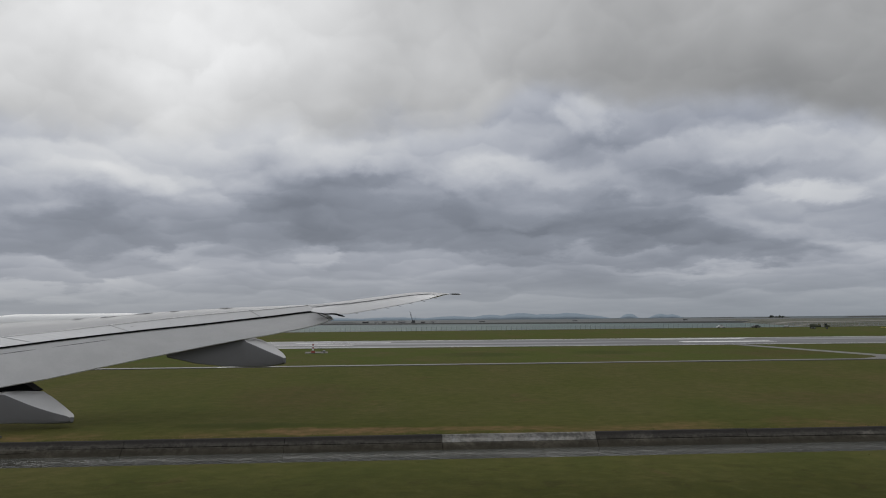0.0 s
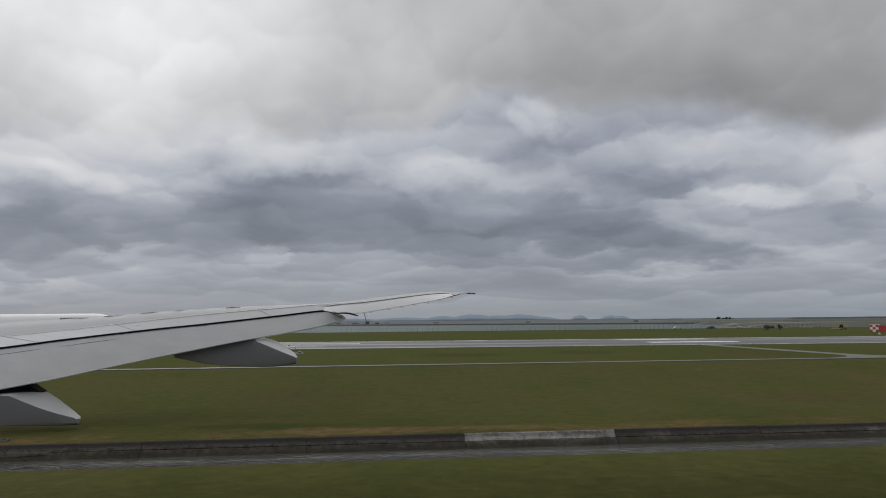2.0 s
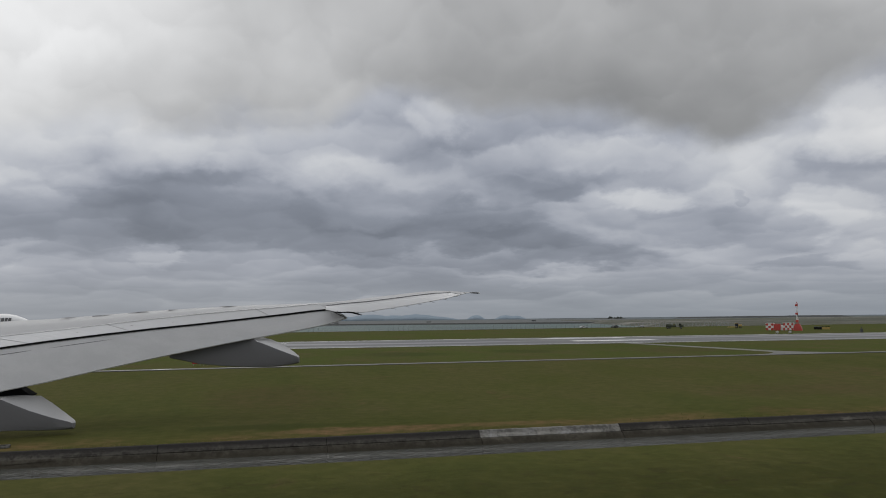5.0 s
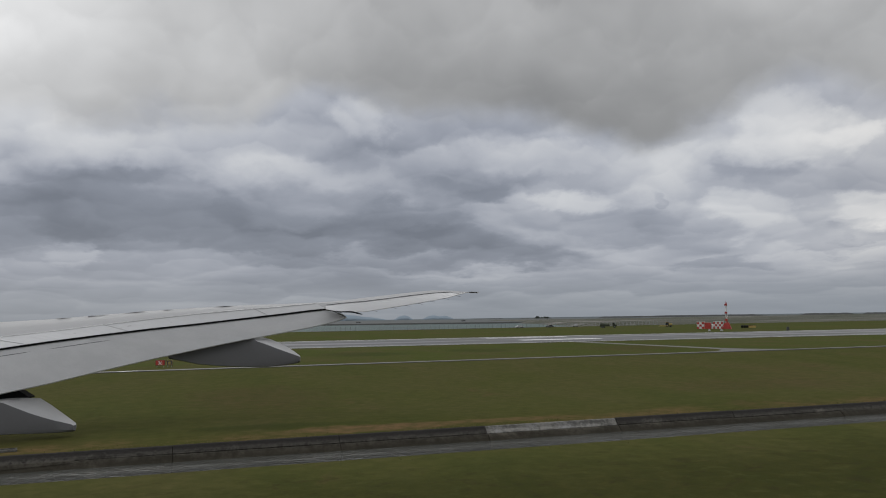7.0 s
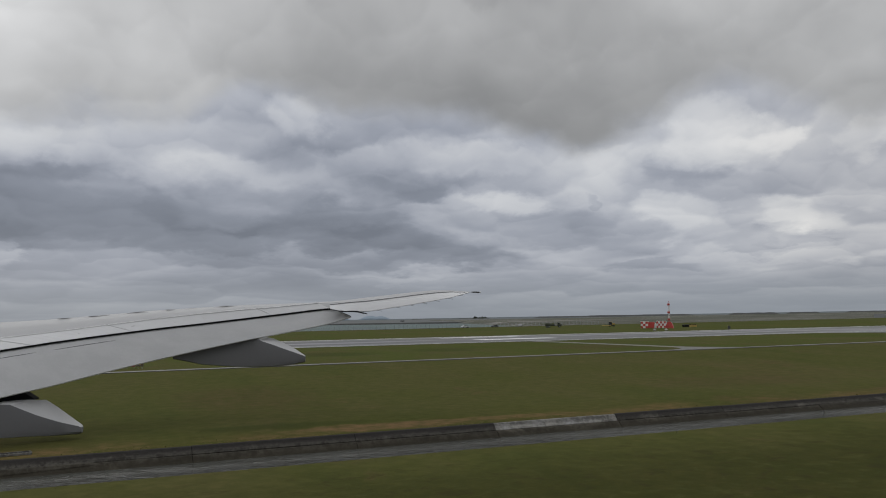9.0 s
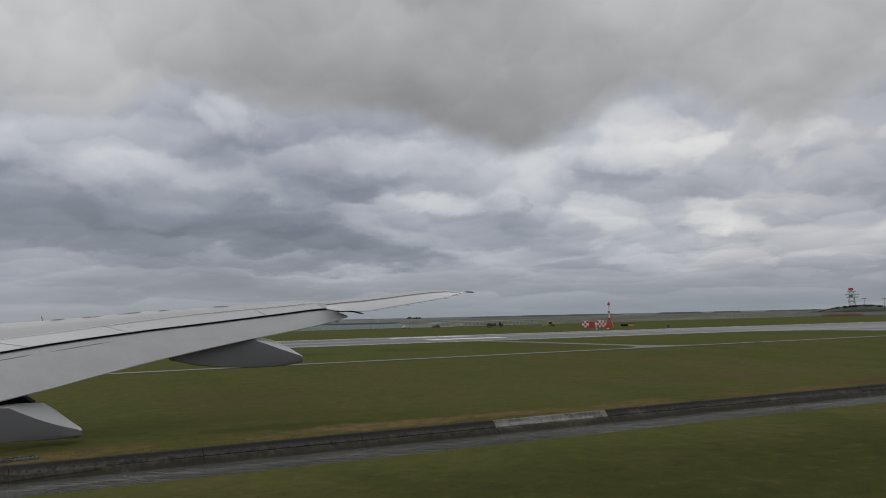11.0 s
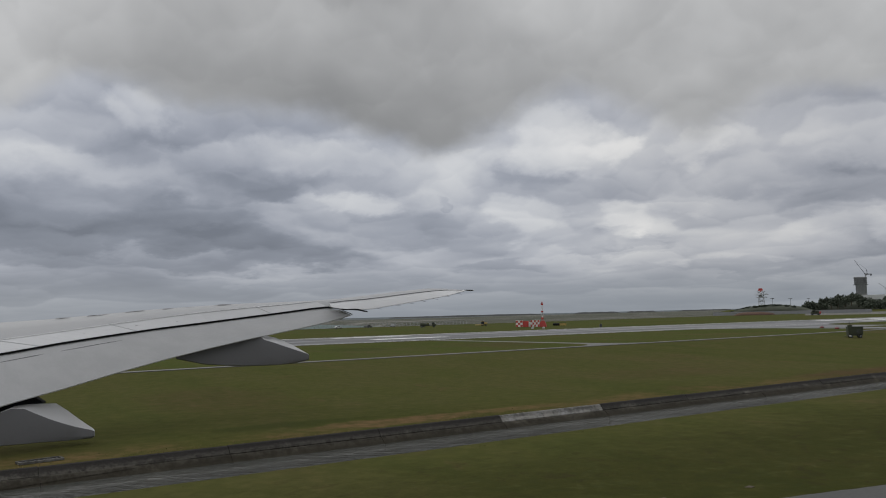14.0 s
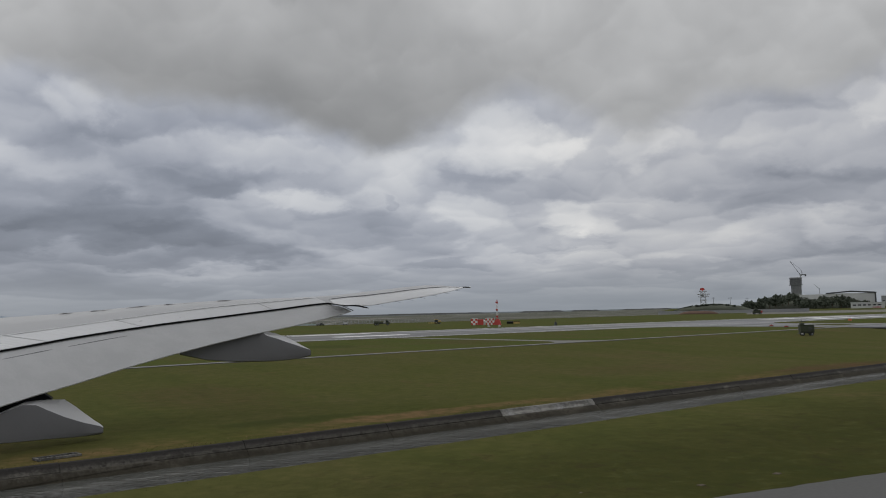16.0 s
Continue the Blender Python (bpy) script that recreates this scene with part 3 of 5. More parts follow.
# painted markings on the runway
def marking(s, n, long, wide, label="white painted runway marking"):
    return solo("runway_marking", box(long, wide, 0.006), WHITE, label, "marking", on(STRIP, s, n, 0.034), group="runway markings", kind="structure")


marking(100, 187.4, 1400, 1.2, "white painted runway side stripe")
marking(100, 145.0, 1400, 0.5, "white painted runway side stripe")
marking(52.5, 161.0, 17.5, 5)
marking(52.5, 181.0, 20, 4)
marking(-30, 158.5, 20, 1.4)
marking(-24, 174.0, 20, 1.8)
marking(230, 158.5, 45, 6)
marking(230, 174.0, 45, 6)


# ---- the drainage channel's concrete bank, slab by slab ----
def prism(cut, long):
    ends = [0.006, 0.03, long - 0.03, long - 0.006]
    return loft([[(s, n + (0.02 if k in (0, 3) else 0), z - (0.012 if k in (0, 3) else 0)) for n, z in cut] for k, s in enumerate(ends)])


channel = thing("drainage_channel", "long open concrete drainage channel cut through the airfield grass", "drainage channel", FIELD, kind="structure")
LONG = 8.5
# upper slab with a rounded rim and a groove, and the older foot below it
upper = [(45.62, -1.36), (45.40, -1.30), (45.28, -1.33), (45.12, -1.52), (45.08, -1.56), (45.0, -1.67), (45.05, -1.75), (45.75, -1.70)]
foot = [(45.08, -1.69), (44.90, -1.73), (44.45, -2.12), (44.22, -2.60), (44.60, -2.75), (45.60, -1.80)]
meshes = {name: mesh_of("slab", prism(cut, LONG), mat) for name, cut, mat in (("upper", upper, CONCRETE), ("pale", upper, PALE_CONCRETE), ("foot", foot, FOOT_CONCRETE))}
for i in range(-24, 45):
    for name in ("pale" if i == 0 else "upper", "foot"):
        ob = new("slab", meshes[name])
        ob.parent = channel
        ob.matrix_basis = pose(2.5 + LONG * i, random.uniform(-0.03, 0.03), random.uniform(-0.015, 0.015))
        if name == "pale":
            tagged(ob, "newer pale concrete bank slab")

# a pale washed-out apron lying over the foot where a side drain comes in
rings = []
for s, low in ((-44.0, 44.33), (-36.0, 44.36), (-30.0, 44.42), (-26.0, 44.52), (-22.5, 44.68), (-19.0, 44.82)):
    rings.append([(s, n, z + 0.03) for n, z in ((44.98, -1.70), (44.90, -1.72), (low, -1.73 - (44.90 - low) * 0.87))])
part("apron", ribbon(rings), FOOT_CONCRETE, channel, "pale silted apron at the side drain")


solo("road_marking", box(1.9, 0.5, 0.006), WHITE, "short white stop bar painted on the service road", "marking", pose(-24.3, 88.6, 0.022, 0, 0, 25), kind="structure")


# ---- the airliner's wing, seen from the cabin behind it ----
SEAT = pose(-14.217, -0.008, 4.909, 0, 0, -13.735)


def chord(u, v, dv, w):
    """A place on the section that passes the trailing edge at (u, v)."""
    return (u * (v + dv) / v, v + dv, w)


# span stations: trailing edge (u, v), chord scale, heights of trailing edge, hinge gap, spoiler front, crest
INNER = [(-25.69, 40.45, 0.62, -4.23, -1.71, -1.14, -0.19), (-24.63, 42.48, 0.58, -3.94, -1.51, -0.93, -0.01), (-23.54, 43.74, 0.55, -3.67, -1.34, -0.75, 0.12), (-21.69, 45.59, 0.50, -3.27, -1.01, -0.49, 0.25), (-19.55, 47.29, 0.45, -2.73, -0.70, -0.17, 0.46), (-17.13, 48.86, 0.40, -2.17, -0.39, 0.16, 0.70), (-14.76, 50.08, 0.36, -1.67, -0.14, 0.44, 0.86), (-12.16, 50.95, 0.32, -1.16, 0.15, 0.67, 0.99), (-9.80, 51.69, 0.28, -0.76, 0.41, 0.85, 1.05), (-8.22, 52.02, 0.25, -0.47, 0.60, 0.99, 1.09), (-7.25, 52.14, 0.24, -0.27, 0.68, 1.07, 1.14)]
# outboard: trailing edge (u, v), heights of trailing edge, aileron hinge, crest
OUTER = [(-7.16, 51.52, 0.64, 0.89, 1.11), (-6.15, 51.57, 0.45, 1.01, 1.20), (-5.43, 51.60, 0.45, 1.06, 1.28), (-4.70, 51.56, 0.46, 1.11, 1.36), (-3.24, 51.47, 0.67, 1.26, 1.51), (-1.78, 51.33, 0.88, 1.43, 1.66), (-0.51, 51.16, 1.08, 1.55, 1.76), (0.57, 51.00, 1.27, 1.59, 1.73), (1.11, 50.93, 1.42, 1.48, 1.68), (1.54, 50.87, 1.52, 1.56, 1.64)]


def between(table, u):
    for a, b in zip(table, table[1:]):
        if a[0] <= u <= b[0]:
            f = (u - a[0]) / (b[0] - a[0])
            return tuple(p + (q - p) * f for p, q in zip(a, b))
    return table[-1]


def inner_ring(st):
    u, v, k, te, gap, spoil, crest = st
    mid = (spoil + crest) / 2 + 0.10 * k
    return [chord(u, v, 2.2 * k, gap), chord(u, v, 3.6 * k, spoil), chord(u, v, 5.0 * k, mid), chord(u, v, 6.5 * k, crest), chord(u, v, 7.6 * k, crest - 0.25 * k), chord(u, v, 8.0 * k, crest - 0.8 * k), chord(u, v, 7.0 * k, crest - 1.5 * k), chord(u, v, 3.6 * k, gap - 0.9 * k), chord(u, v, 2.3 * k, gap - 0.35 * k)]


def outer_ring(st):
    u, v, te, hinge, crest = st
    thin = min(1.0, max(0.0, (u + 2.0) / 2.0))          # the section flattens towards the tip
    low = max(te + 0.16, crest - 0.36) * (1 - thin) + (crest - 0.05) * thin
    back = max(te + 0.08, hinge - 0.30) * (1 - thin) + (hinge - 0.01) * thin
    return [chord(u, v, 0.65, hinge), chord(u, v, 1.0, hinge + 0.6 * (crest - hinge)), chord(u, v, 1.25, crest - 0.02), chord(u, v, 1.45, crest), chord(u, v, 1.9, crest - 0.02 - 0.04 * (1 - thin)), chord(u, v, 2.1, crest - 0.04 - 0.16 * (1 - thin)), chord(u, v, 1.8, min(crest - 0.05, low)), chord(u, v, 1.1, min(hinge - 0.01, back)), chord(u, v, 0.68, max(te, hinge - 0.12 * (1 - thin) - 0.01))]


wing = thing("aircraft_wing", "light grey jet airliner wing with drooped flaps and pointed fairings", "aircraft wing", SEAT)


def shaded(ob, angle=35):
    ob.data.polygons.foreach_set("use_smooth", [True] * len(ob.data.polygons))
    bm = bmesh.new()
    bm.from_mesh(ob.data)
    for e in bm.edges:
        e.smooth = len(e.link_faces) < 2 or e.calc_face_angle(0) < radians(angle)
    bm.to_mesh(ob.data)
    bm.free()
    return ob


rings = [inner_ring(s) for s in INNER] + [outer_ring(s) for s in OUTER[1:]]
for u, w, f in ((1.85, 1.585, 0.45), (2.02, 1.580, 0.22)):
    rings.append([(u, 51.9 + (p[1] - 51.9) * f, w + (p[2] - 1.58) * f) for p in rings[-1]])
shaded(part("skin", loft(rings), WING_SKIN, wing, "dull grey upper wing skin"))

# the flap: a long drooped panel behind a dark gap
def flap_ring(st):
    u, v, k, te, gap, spoil, crest = st
    g = gap - 0.09
    return [chord(u, v, 2.2 * k, g), chord(u, v, 1.5 * k, g + (te - g) * 0.28 + 0.05 * k), chord(u, v, 0.7 * k, g + (te - g) * 0.66 + 0.03 * k), chord(u, v, 0, te), chord(u, v, 0.03, te - 0.05), chord(u, v, 1.0 * k, te + (g - te) * 0.35 - 0.25 * k), chord(u, v, 2.15 * k, g - 0.45 * k)]


# its outer end curves down to a point
rings = [flap_ring(s) for s in INNER + [(-6.52, 52.0, 0.23, -0.08, 0.56, 0.9, 1.0), (-6.15, 51.9, 0.22, 0.04, 0.42, 0.7, 0.8), (-5.90, 51.8, 0.20, 0.12, 0.24, 0.5, 0.6)]]
shaded(part("flap", loft(rings), WING_PAINT, wing, "drooped grey trailing edge flap"))
# the dark seal in the gap between flap and spoilers
seal = [[chord(u, v, 2.2 * k - 0.05, g + 0.010), chord(u, v, 2.2 * k - 0.05, g - 0.085), chord(u, v, 2.2 * k + 0.03, g - 0.085), chord(u, v, 2.2 * k + 0.03, g + 0.015)] for u, v, k, te, g, sp, cr in INNER]
for u, v, w, t in ((-6.85, 51.75, 0.58, 0.055), (-6.52, 51.62, 0.495, 0.05), (-6.17, 51.55, 0.43, 0.03)):
    seal.append([(u, v - 0.04, w + t), (u, v - 0.04, w - t), (u, v + 0.05, w - t), (u, v + 0.05, w + t)])
part("seal", loft(seal), BLACK, wing, "black shadow gap seal above the flap")

# spoilers: pale panels with fine gaps between them
cuts = [-25.6, -22.48, -18.25, -10.79, -7.2]
for a, b in zip(cuts, cuts[1:]):
    a, b = a + 0.05, b - 0.05
    marks = [a + (b - a) * i / 12 for i in range(13)]
    rings = []
    for u in marks:
        _, v, k, te, gap, spoil, crest = between(INNER, u)
        p = Vector(chord(u, v, 2.22 * k, gap))
        # the panels' ends run straight fore and aft, so their front lies further in
        _, v, k, te, gap, spoil, crest = between(INNER, max(INNER[0][0], u - 2.5 * k))
        q = Vector(chord(max(INNER[0][0], u - 2.5 * k), v, 3.55 * k, spoil))
        rings.append([p + Vector((0, 0, 0.035)), q + Vector((0, 0, 0.03)), q - Vector((0, 0, 0.03)), p - Vector((0, 0, 0.05))])
    panel = part("spoiler", loft(rings), WING_BRIGHT, wing, "pale grey spoiler panel")
    edge = [[r[1] + Vector((0, dy, dz)) for dy, dz in ((-0.05, 0.004), (0.0, 0.022), (0.05, 0.004))] for r in rings]
    part("edge_strip", loft(edge), EDGE_METAL, panel, "thin bright metal edge strip")

# the aileron, its dark inner end and the static wicks
rings = []
for u, v, te, hinge, crest in OUTER[:]:
    rings.append([chord(u, v, 0.66, hinge + 0.012), chord(u, v, 0.3, hinge + (te - hinge) * 0.5 + 0.03), chord(u, v, 0.0, te), chord(u, v, 0.02, te - 0.025), chord(u, v, 0.6, max(te - 0.01, hinge - 0.2))])
shaded(part("aileron", loft(rings), WING_BRIGHT, wing, "pale grey aileron"))
rings = []
for u, v, te, hinge, crest in OUTER:
    p = Vector(chord(u, v, 0.63, hinge + 0.02))
    rings.append([p + Vector((0, 0, 0.012)), p + Vector((0, -0.03, -0.012)), p + Vector((0, 0.04, -0.012))])
part("hinge_line", loft(rings), DARK, wing, "dark aileron hinge line")
wedge = [(-6.45, 51.50, 0.48, 0.02), (-6.17, 51.45, 0.46, 0.035), (-5.72, 51.42, 0.46, 0.05), (-5.43, 51.40, 0.43, 0.05), (-5.10, 51.35, 0.34, 0.045), (-4.88, 51.30, 0.285, 0.02)]
part("end_plate", loft([[(u, v, w + t), (u, v - 0.05, w - t), (u, v + 0.2, w - t), (u, v + 0.2, w + t)] for u, v, w, t in wedge]), BLACK, wing, "dark end plate of the flap")
part("flap_edge", rod((-6.75, 51.45, 0.53), (-5.88, 51.30, 0.14), 0.022, 0.03, 6), DARK, wing, "dark rubbing edge at the flap's outer end")
for u in (-4.25, -3.04, -2.2, -1.4, -0.61, 0.22, 0.95):
    _, v, te, hinge, crest = between(OUTER, u)
    part("static_wick", rod((u, v, te - 0.01), (u + 0.30, v - 0.2, te - 0.085), 0.014, 0.008, 5), DARK, wing)
part("tip_light", loft([[(u, 51.9, w + t), (u, 51.83, w), (u, 51.9, w - t), (u, 51.97, w)] for u, w, t in ((1.75, 1.59, 0.015), (2.02, 1.58, 0.045), (2.36, 1.565, 0.042), (2.40, 1.563, 0.03))]), DARK, wing, "dark navigation light pod at the wing tip")
part("tip_lens", box(0.08, 0.08, 0.07, (2.44, 51.9, 1.53), 0.02), WHITE, wing, "pale lens at the wing tip")
# thin dark strips along the crest, shadows modelled as grey slivers
for a, b in (((-22.80, 49.02, 0.31), (-21.78, 49.60, 0.31)), ((-21.27, 49.86, 0.40), (-20.78, 50.11, 0.44)), ((-20.78, 50.11, 0.44), (-19.53, 50.72, 0.47)), ((-19.47, 50.75, 0.54), (-18.31, 51.27, 0.68)), ((-18.24, 51.29, 0.64), (-17.70, 51.50, 0.56)), ((-17.35, 51.64, 0.75), (-16.44, 51.98, 0.73)), ((-16.18, 52.08, 0.78), (-14.89, 52.45, 0.80)), ((-14.27, 52.59, 0.93), (-13.28, 52.80, 0.95))):
    a, b = Vector(a), Vector(b)
    rings = []
    for f, t in ((0.0, 0.004), (0.25, 0.024), (0.5, 0.030), (0.75, 0.018), (1.0, 0.004)):
        p = a.lerp(b, f)
        rings.append([p + Vector((0, 0, t)), p + Vector((0, -0.05, 0)), p - Vector((0, 0, t))])
    part("panel_lap", loft(rings), CREST_SHADE, wing, "dark strip standing in for shadow at the wing crest")


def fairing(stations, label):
    """A canoe fairing under the flap: top facet coloured as lit, sides as shaded, blunt tail."""
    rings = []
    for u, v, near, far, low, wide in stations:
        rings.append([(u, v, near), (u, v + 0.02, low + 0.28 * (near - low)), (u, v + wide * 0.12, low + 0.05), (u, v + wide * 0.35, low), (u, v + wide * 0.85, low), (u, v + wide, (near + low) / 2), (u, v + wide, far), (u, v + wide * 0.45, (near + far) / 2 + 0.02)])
    body = part("fairing", loft(rings), [FAIR_PAINT, FAIR_TOP_LIT], wing, label)
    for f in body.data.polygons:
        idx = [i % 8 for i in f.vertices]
        # the upward facet takes the lit copy of the paint
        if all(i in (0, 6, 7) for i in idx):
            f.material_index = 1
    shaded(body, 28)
    for e in body.data.edges:
        a, b = (i % 8 for i in e.vertices)
        if a == b and a in (0, 6):
            e.use_edge_sharp = True
    return body


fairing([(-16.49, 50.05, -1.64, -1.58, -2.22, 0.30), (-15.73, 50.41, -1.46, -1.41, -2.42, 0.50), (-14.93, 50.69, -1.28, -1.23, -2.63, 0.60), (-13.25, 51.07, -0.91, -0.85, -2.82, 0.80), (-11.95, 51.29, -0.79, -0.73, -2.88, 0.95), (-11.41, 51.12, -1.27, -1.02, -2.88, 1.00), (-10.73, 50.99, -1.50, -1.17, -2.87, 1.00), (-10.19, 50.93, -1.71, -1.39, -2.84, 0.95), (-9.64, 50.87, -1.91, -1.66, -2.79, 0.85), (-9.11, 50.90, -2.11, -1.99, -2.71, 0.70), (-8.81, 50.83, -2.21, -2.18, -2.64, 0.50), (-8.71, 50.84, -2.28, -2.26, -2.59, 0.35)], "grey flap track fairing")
fairing([(-25.87, 41.49, -4.71, -4.72, -5.57, 0.90), (-24.88, 42.78, -4.39, -4.37, -5.71, 1.00), (-23.86, 43.66, -4.03, -3.98, -5.79, 1.05), (-23.31, 44.05, -4.10, -3.97, -5.83, 1.10), (-22.87, 44.40, -4.39, -4.00, -5.85, 1.10), (-22.21, 44.89, -4.79, -4.07, -5.91, 1.10), (-21.72, 45.24, -5.04, -4.49, -5.95, 1.05), (-21.24, 45.57, -5.26, -4.94, -5.97, 0.95), (-20.82, 45.84, -5.42, -5.30, -5.97, 0.80), (-20.51, 46.01, -5.53, -5.52, -5.96, 0.60), (-20.41, 46.07, -5.61, -5.63, -5.89, 0.40)], "grey flap track fairing, its upper face coloured as lit")
# an added black filler as the shade between the flap and the inner fairing, and scuffs left on the flap by the seal
part("track_housing", loft([[(u, v, hi), (u, v + 0.7, hi), (u, v + 0.7, lo), (u, v, lo)] for u, v, hi, lo in ((-26.0, 42.9, -3.75, -4.75), (-24.1, 44.9, -3.5, -4.35), (-23.4, 45.5, -3.45, -4.2), (-22.95, 45.8, -3.86, -4.10), (-22.8, 45.9, -3.99, -4.05))]), BLACK, wing, "black filler standing in for the shade under the flap")
for a, b, f in ((-24.2, -22.3, 0.15), (-21.7, -19.0, 0.16)):
    rings = []
    for i in range(7):
        u = a + (b - a) * i / 6
        _, v, k, te, gap, spoil, crest = between(INNER, u)
        g = gap - 0.09
        p = Vector(chord(u, v, (2.2 - 0.7 * f / 0.28) * k, g + (te - g) * f + 0.05 * k * f / 0.28 + 0.006))
        thin = 0.022 * math.sin(math.pi * (i + 0.3) / 6.6) * (1 + 0.5 * noise.noise((u * 2, 0, 0)))
        rings.append([p + Vector((0, 0, thin)), p + Vector((0, -0.012, 0)), p - Vector((0, 0, thin))])
    part("scuff", loft(rings), FAIR_PAINT, wing, "thin grey scuff along the flap")


# ---- things on the airfield ----
def wheel(parent, x, y, r=0.45, wide=0.3):
    w = part("wheel", rod((x, y - wide / 2, r), (x, y + wide / 2, r), r, sides=16), TYRE, parent)
    part("hub", rod((x, y - wide / 2 - 0.02, r), (x, y + wide / 2 + 0.02, r), r * 0.45, sides=10), STEEL, w)
    return w


def glide_station(m):
    """Instrument landing shelter: two chequered cabins, a red one, and a banded mast on a red plinth."""
    top = thing("landing_aid_station", "red and white chequered landing aid shelter with a banded mast", "shelter", m)

    def chequered(x0, x1, y0, high, cols):
        body = part("cabin", box(x1 - x0, 2.2, high, ((x0 + x1) / 2, y0, 0.12), 0.03), WHITE, top, "white cabin with red chequers")
        step, rise = (x1 - x0) / cols, high / 3
        for i in range(cols):
            for j in range(3):
                if (i + j) % 2 == 0:
                    part("chequer", box(step - 0.02, 0.03, rise - 0.02, (x0 + step * (i + 0.5), y0 - 1.115, 0.13 + rise * j)), RED, body)
        part("roof", box(x1 - x0 + 0.12, 2.34, 0.09, ((x0 + x1) / 2, y0, high + 0.12), 0.02), WHITE, top)

    chequered(-5.4, -3.0, 0, 2.2, 3)
    part("cabin", box(2.0, 2.0, 2.0, (-1.95, 0, 0.1), 0.03), RED, top, "plain red cabin")
    part("door", box(0.8, 0.04, 1.7, (-1.95, -1.02, 0.14), 0.01), RED, top)
    part("tank", rod((-0.55, -0.2, 0.1), (-0.55, -0.2, 1.5), 0.42, sides=16), WHITE, top, "white upright tank")
    part("dome", rod((-0.55, -0.2, 1.5), (-0.55, -0.2, 1.75), 0.42, 0.12, 16), WHITE, top)
    chequered(-0.1, 3.0, 0, 2.25, 5)
    part("plinth", loft([[(2.95, -0.9, 0), (5.5, -0.9, 0), (5.5, 0.9, 0), (2.95, 0.9, 0)], [(3.0, -0.8, 1.2), (5.15, -0.8, 1.2), (5.15, 0.8, 1.2), (3.0, 0.8, 1.2)], [(3.6, -0.7, 2.1), (4.7, -0.7, 2.1), (4.7, 0.7, 2.1), (3.6, 0.7, 2.1)]]), RED, top, "red sloping mast plinth")
    high = 8.6
    for x, y in ((3.9, -0.2), (4.3, -0.2), (4.3, 0.2), (3.9, 0.2)):
        for k in range(6):
            a, b = 2.0 + k * 1.1, 2.0 + (k + 1) * 1.1
            part("mast_leg", rod((x, y, a), (x, y, b), 0.04, sides=6), RED if k in (0, 5) else WHITE, top)
    for k in range(6):
        z = 2.0 + k * 1.1
        for y in (-0.2, 0.2):
            part("brace", rod((3.9, y, z), (4.3, y, z + 1.1), 0.022, sides=5), RED if k in (0, 5) else WHITE, top)
            part("brace", rod((4.3, y, z), (3.9, y, z + 1.1), 0.022, sides=5), RED if k in (0, 5) else WHITE, top)
    for z in (2.7, 5.0, 7.6):
        a = part("antenna", box(0.85, 0.35, 0.6, (4.05, -0.45, z), 0.05), RED, top, "red antenna panel")
        part("bracket", box(0.3, 0.4, 0.12, (3.9, -0.35, z + 0.3)), STEEL, a)
    part("lamp", rod((4.1, 0, high), (4.1, 0, high + 0.35), 0.12, 0.08, 8), RED, top)
    return top


glide_station(pose(136.3, 230.0, 0, 0, 0, -42) @ Matrix.Diagonal((0.95, 0.95, 0.97, 1)))


